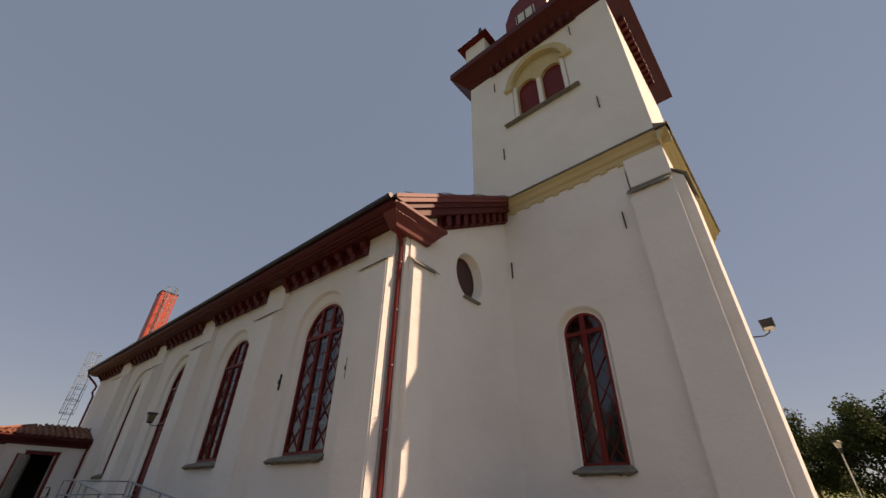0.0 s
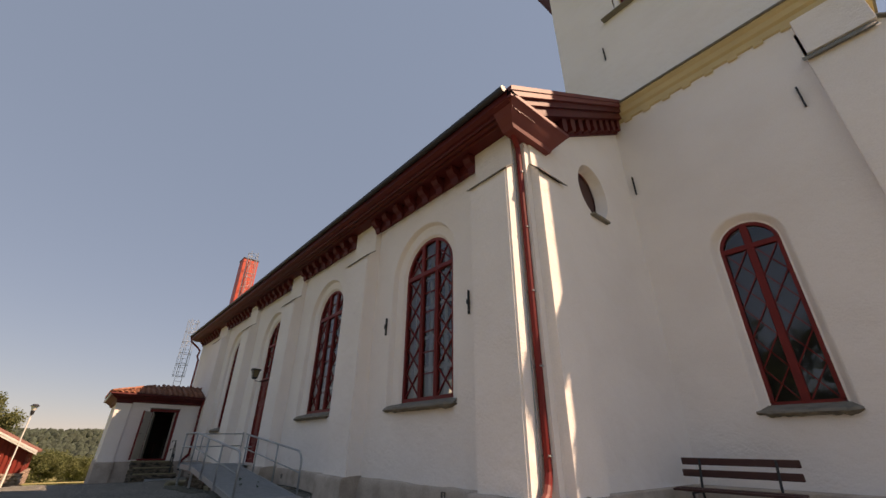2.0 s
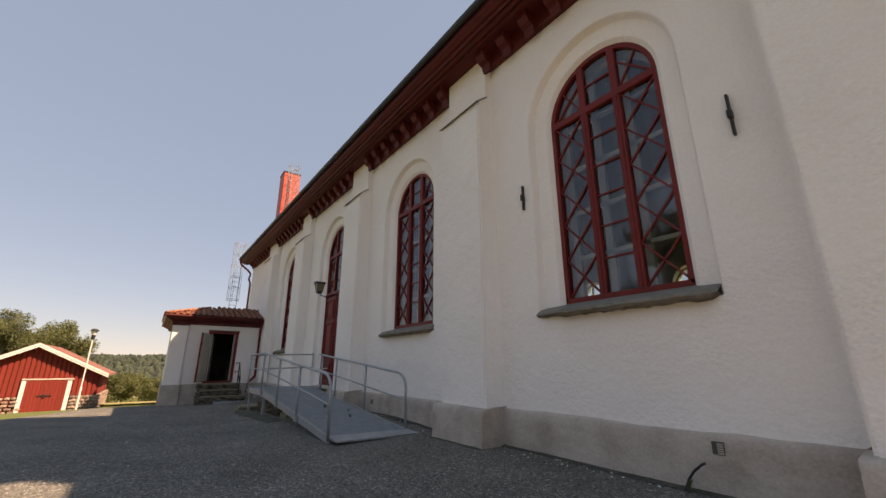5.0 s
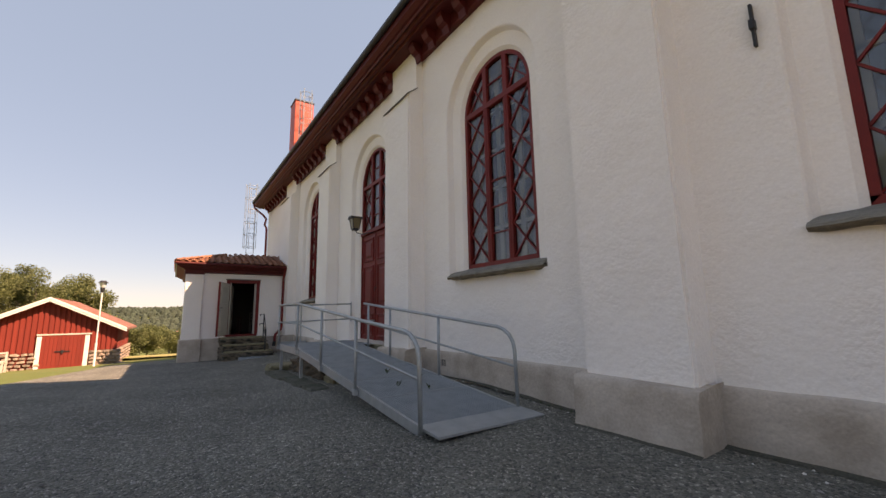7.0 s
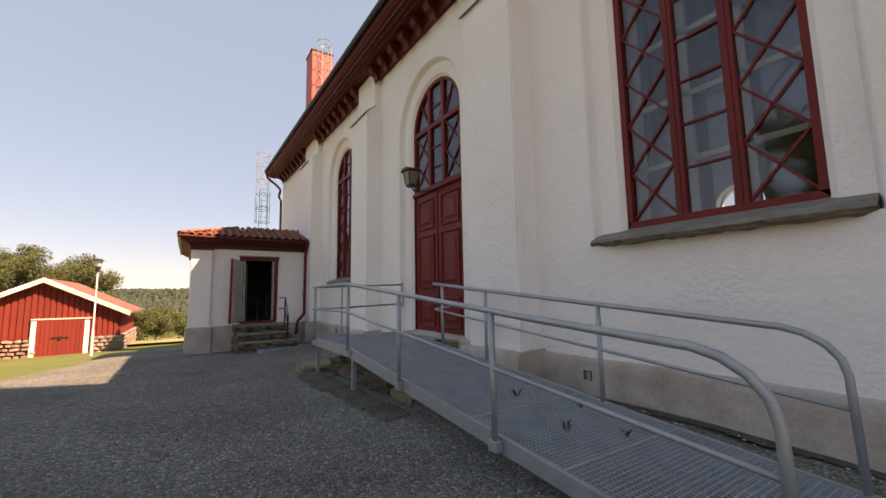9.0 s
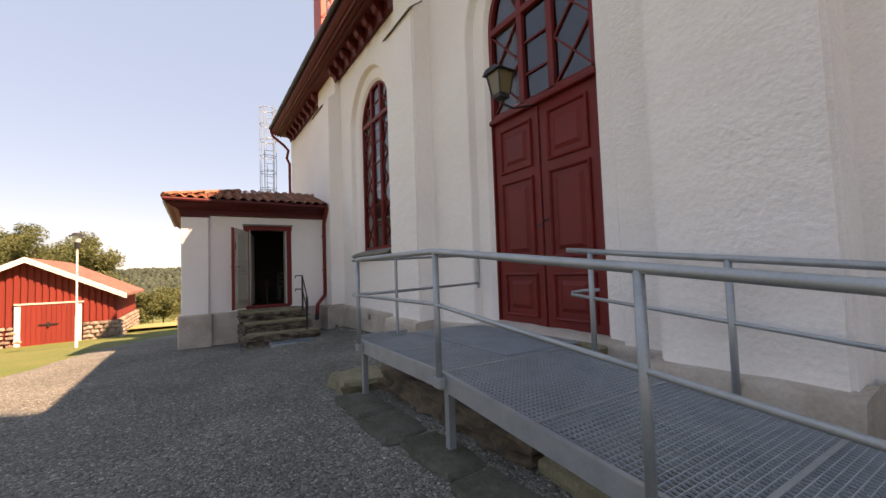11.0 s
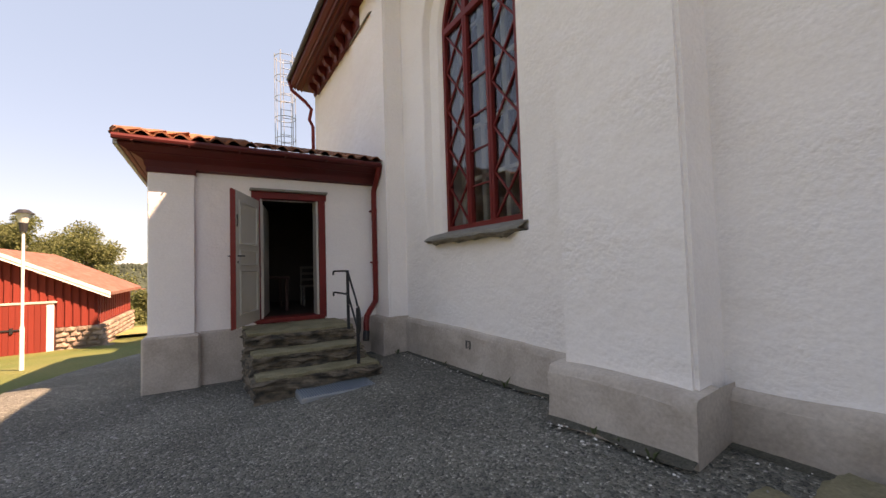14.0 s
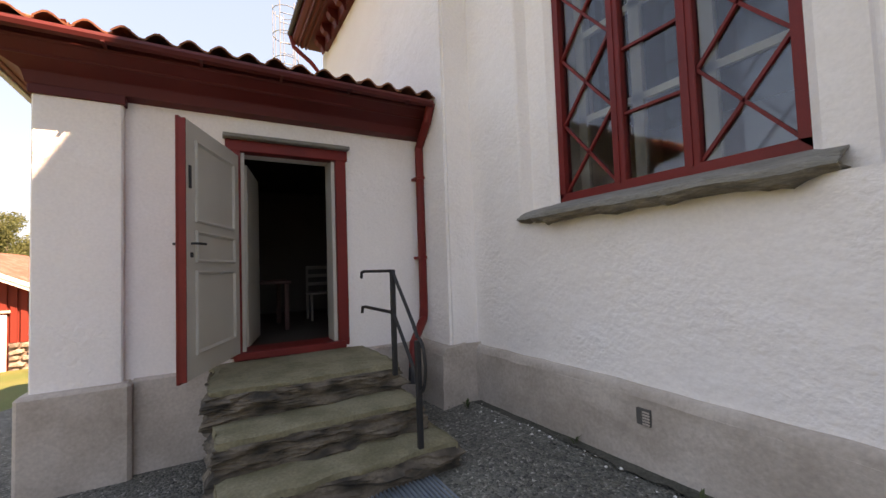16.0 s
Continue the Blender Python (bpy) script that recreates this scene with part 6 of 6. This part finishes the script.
spots = [(-60, -5.7, 7.2, 2.2), (-65, -8.4, 7.6, 2.4), (-63, -12.2, 8.2, 2.6), (-67, -18, 9.6, 3.0), (-61, -18.5, 8.2, 2.8), (-62, -9.6, 8.0, 2.5), (-66, -15, 8.8, 3.0), (-60, -16, 7.8, 2.7), (-57, -20, 8.2, 3.0), (-68, -8.0, 8.6, 2.2), (-63, -24, 9.0, 3.2), (-72, -13, 10.6, 1.9), (-68, -20, 9.0, 2.6), (-60, -12.6, 7.2, 2.4), (-64, -29, 9.0, 3.2)]
for k, (x, y, h, s) in enumerate(spots):
    make_tree("tree", (x, y, ground_z(x, y)), h * 1.1, s * 1.05, 20 + k, LEAF, "sunlit green birch behind the red shed", 16000, 0.085)
for k, (x, y, h, s) in enumerate(((-52, -0.8, 2.2, 1.4), (-55, 1.2, 2.1, 1.5), (-60, -0.6, 3.0, 1.8), (-66, 3.5, 3.0, 2.0), (-58, 4.2, 2.2, 1.7), (-76, 7, 3.4, 2.4), (-84, 1, 4.0, 2.6), (-90, -6, 4.2, 2.8))):
    make_tree("shrub", (x, y, ground_z(x, y)), h, s, 60 + k, LEAF, "green shrub on the slope beyond the yard", 9000, 0.07)
for k, (x, y, h, s) in enumerate(((1.5, 42, 7.6, 3.0), (5.0, 44, 8.4, 3.2), (8.8, 42, 8.6, 3.4), (13, 45, 8.8, 3.6), (-2.5, 48, 8.0, 3.0), (18, 43, 8.8, 3.4), (4, 39, 5.0, 2.4), (9, 38.5, 4.6, 2.4))):
    make_tree("tree", (x, y, ground_z(x, y)), h, s, 90 + k, DARKLEAF, "dark green leafy tree beyond the tower", 14000, 0.12)
for k, (x, y, h, r) in enumerate(((-18.2, -16.5, 11.5, 3.4), (-12.5, -21, 11.4, 3.6), (-7.0, -20, 11.0, 3.4), (-1.5, -22, 12.5, 3.8), (-25, -27, 7.0, 3.0))):
    make_tree("tree", (x, y, ground_z(x, y)), h, r, 140 + k, DARKLEAF, "dark leafy tree across the lawn, mirrored in the windows", 7000, 0.2)
copy_thing(lamp, Matrix.Translation((34.1, 28.46, 0.8)))

# far woods, fields and houses
rnd = random.Random(8)
verts, faces = [], []


def clump(x, y, z, w, h):
    i, n = len(verts), 7
    for f, s in ((0.0, 0.8), (0.35, 1.0), (0.7, 0.78), (0.93, 0.35)):
        for q in range(n):
            t = 2 * math.pi * q / n
            r = w * s * rnd.uniform(0.75, 1.2)
            verts.append((x + r * math.cos(t), y + r * math.sin(t), z + h * f * rnd.uniform(0.9, 1.1)))
    for a in range(3):
        for q in range(n):
            p = (q + 1) % n
            faces.append((i + a * n + q, i + a * n + p, i + (a + 1) * n + p, i + (a + 1) * n + q))
    faces.append(tuple(i + 3 * n + q for q in range(n)))


for k in range(16000):
    a = radians(rnd.uniform(-75, 75))
    far = rnd.random() < 0.72
    r = rnd.uniform(380, 950) if far else rnd.uniform(110, 380)
    x, y = -r * math.cos(a), r * math.sin(a)
    if not far and noise.noise((x * 0.011, y * 0.011, 7)) < 0.1:
        continue
    if far and noise.noise((x * 0.006, y * 0.006, 3)) < -0.25:
        continue
    clump(x, y, far_z(x, y) - 0.5, rnd.uniform(2.5, 4.5), rnd.uniform(4, 8) * (1.1 if far else 0.7))
me = bpy.data.meshes.new("far_woods")
me.from_pydata(verts, [], faces)
me.materials.append(WOODS)
tagged(new("far_woods", me), "dark green far woodland on low hills", "woods", kind="stuff")
for k, (x, y, w, d) in enumerate(((-185, -14, 60, 34), (-250, 12, 70, 60), (-310, -40, 70, 70), (-150, 14, 24, 20), (-110, 4, 16, 12), (-46.5, 1.6, 7, 6), (-75, 3, 14, 12))):
    bm = bmesh.new()
    n = 10
    strip(bm, [[(x + w * (i / n - 0.5), y + d * (j / n - 0.5), far_z(x + w * (i / n - 0.5), y + d * (j / n - 0.5)) + 0.12) for j in range(n + 1)] for i in range(n + 1)])
    single("field", bm, FIELD, "dry yellow hay field in the valley", "field", "far fields", "structure")
for k, (x, y, l, h) in enumerate(((-230, -14, 20, 4.5), (-236, 6, 12, 4.0), (-260, -24, 14, 4.5))):
    hs = thing("far_farmhouse", "low pale farm building far in the valley", "house", "far farm buildings", at=(x, y, far_z(x, y)))
    part("wall", boxed(-4, 4, -l / 2, l / 2, -1, h * 0.6), WHITE, hs)
    part("roof", prism([(-4.6, h * 0.6), (4.6, h * 0.6), (0, h)], "y", -l / 2 - 0.5, l / 2 + 0.5), OLDTILE, hs)

# ---- weeds ----
def weed(x, y, h, n, seed, z=None, label="small green weed at the foot of the wall"):
    rn = random.Random(seed)
    z = ground_z(x, y) if z is None else z
    bm = bmesh.new()
    for k in range(n):
        a, l = rn.uniform(0, 6.28), h * rn.uniform(0.5, 1.0)
        d = Vector((math.cos(a), math.sin(a), 0))
        side = Vector((-d.y, d.x, 0)) * l * 0.13
        p0, p1, p2 = Vector((0, 0, 0)) + d * 0.01, d * l * 0.35 + Vector((0, 0, l * 0.6)), d * l * 0.7 + Vector((0, 0, l * rn.uniform(0.5, 1.0)))
        v = [bm.verts.new(p) for p in (p0, p1 - side, p2, p1 + side)]
        bm.faces.new(v)
    w = single("weed", bm, WEED, label, "weed", "weeds")
    w.location = (x, y, z)


for k, (x, y, h, n) in enumerate(((-24.75, 5.42, 0.13, 7), (-26.3, 5.5, 0.1, 6), (-27.6, 5.3, 0.12, 9), (-27.9, 5.35, 0.1, 8), (-9.3, 5.38, 0.2, 4), (-13.5, 5.42, 0.05, 9), (-13.65, 5.44, 0.06, 10), (-13.85, 5.43, 0.05, 9), (-14.0, 5.45, 0.05, 10), (-13.2, 5.44, 0.04, 9), (-23.0, 5.06, 0.05, 9), (-22.7, 5.0, 0.1, 6), (-23.2, 5.05, 0.08, 8), (-25.3, 5.45, 0.1, 6))):
    weed(x, y, h, n, k)
for k, (x, y) in enumerate(((-15.6, 4.2), (-15.3, 4.55), (-15.9, 4.75), (-16.4, 4.4))):
    weed(x, y, 0.11, 7, 40 + k, ramp_z(x) + 0.002, "small green weed growing through the ramp grating")
# dark soil, doubling as painted contact shade, and plaster crumbs along the plinth
segs = [(-8.0, -6.4, 5.07)]
xs = [-8.0] + [v for c in BUTTS[:3] for v in (c + 0.64, c - 0.64)] + [-27.7]
for k in range(len(xs) - 1):
    segs.append((xs[k + 1], xs[k], BUTT - 0.155 if k % 2 else WALL - 0.085))
for k, (x0, x1, yp) in enumerate(segs):
    bm = bmesh.new()
    rows = []
    n = max(6, int((x1 - x0) / 0.08))
    for i in range(n + 1):
        u = x0 + (x1 - x0) * i / n
        w = 0.07 + 0.05 * noise.noise((u * 2.0, k, 0)) + 0.04 * noise.noise((u * 9.0, k, 2))
        rows.append([(u, yp + 0.03, ground_z(u, yp) + 0.02), (u, yp - 0.01, ground_z(u, yp) + 0.014), (u, yp - w, ground_z(u, yp - w) + 0.003)])
    strip(bm, rows)
    single("soil_strip", bm, SOIL, "dark soil and painted contact shade at the foot of the plinth", "soil", "soil strips", "structure")
rn = random.Random(5)
verts, faces = [], []
for k in range(420):
    x0, x1, yp = rn.choice(segs)
    x, y, r = rn.uniform(x0, x1), yp - abs(rn.gauss(0.05, 0.12)), rn.uniform(0.006, 0.02)
    z, i = ground_z(x, y) + r * 0.3, len(verts)
    verts += [(x + r * rn.uniform(0.6, 1.2) * math.cos(a), y + r * rn.uniform(0.6, 1.2) * math.sin(a), z - r * 0.3) for a in (0, 1.3, 2.6, 3.9, 5.1)] + [(x, y, z + r * 0.4)]
    faces += [(i + q, i + (q + 1) % 5, i + 5) for q in range(5)]
me = bpy.data.meshes.new("plaster_crumbs")
me.from_pydata(verts, [], faces)
me.materials.append(WHITE)
tagged(new("plaster_crumbs", me), "pale plaster crumbs along the foot of the wall", "crumbs", kind="stuff")

# loose chips on the gravel
rn = random.Random(77)
verts, faces = [], []
for k in range(15000):
    x = rn.uniform(-28, -6)
    y = 5.3 - 5.2 * rn.random() ** 0.8
    r = rn.uniform(0.006, 0.016) if rn.random() < 0.93 else rn.uniform(0.016, 0.03)
    z = ground_z(x, y) + r * 0.25
    i = len(verts)
    a = rn.uniform(0, 6.28)
    ca, sa = math.cos(a) * r, math.sin(a) * r
    f = rn.uniform(0.5, 0.9)
    verts += [(x + ca, y + sa, z), (x - sa * f, y + ca * f, z + r * 0.1), (x - ca, y - sa, z), (x + sa * f, y - ca * f, z - r * 0.1), (x + ca * 0.3, y + sa * 0.2, z + r * rn.uniform(0.4, 0.8)), (x - ca * 0.3, y, z - r * 0.6)]
    faces += [(i, i + 1, i + 4), (i + 1, i + 2, i + 4), (i + 2, i + 3, i + 4), (i + 3, i, i + 4)]
me = bpy.data.meshes.new("gravel_chips")
me.from_pydata(verts, [], faces)
me.materials.append(CHIP)
tagged(new("gravel_chips", me), "loose grey stone chips on the gravel yard", "gravel", kind="stuff")
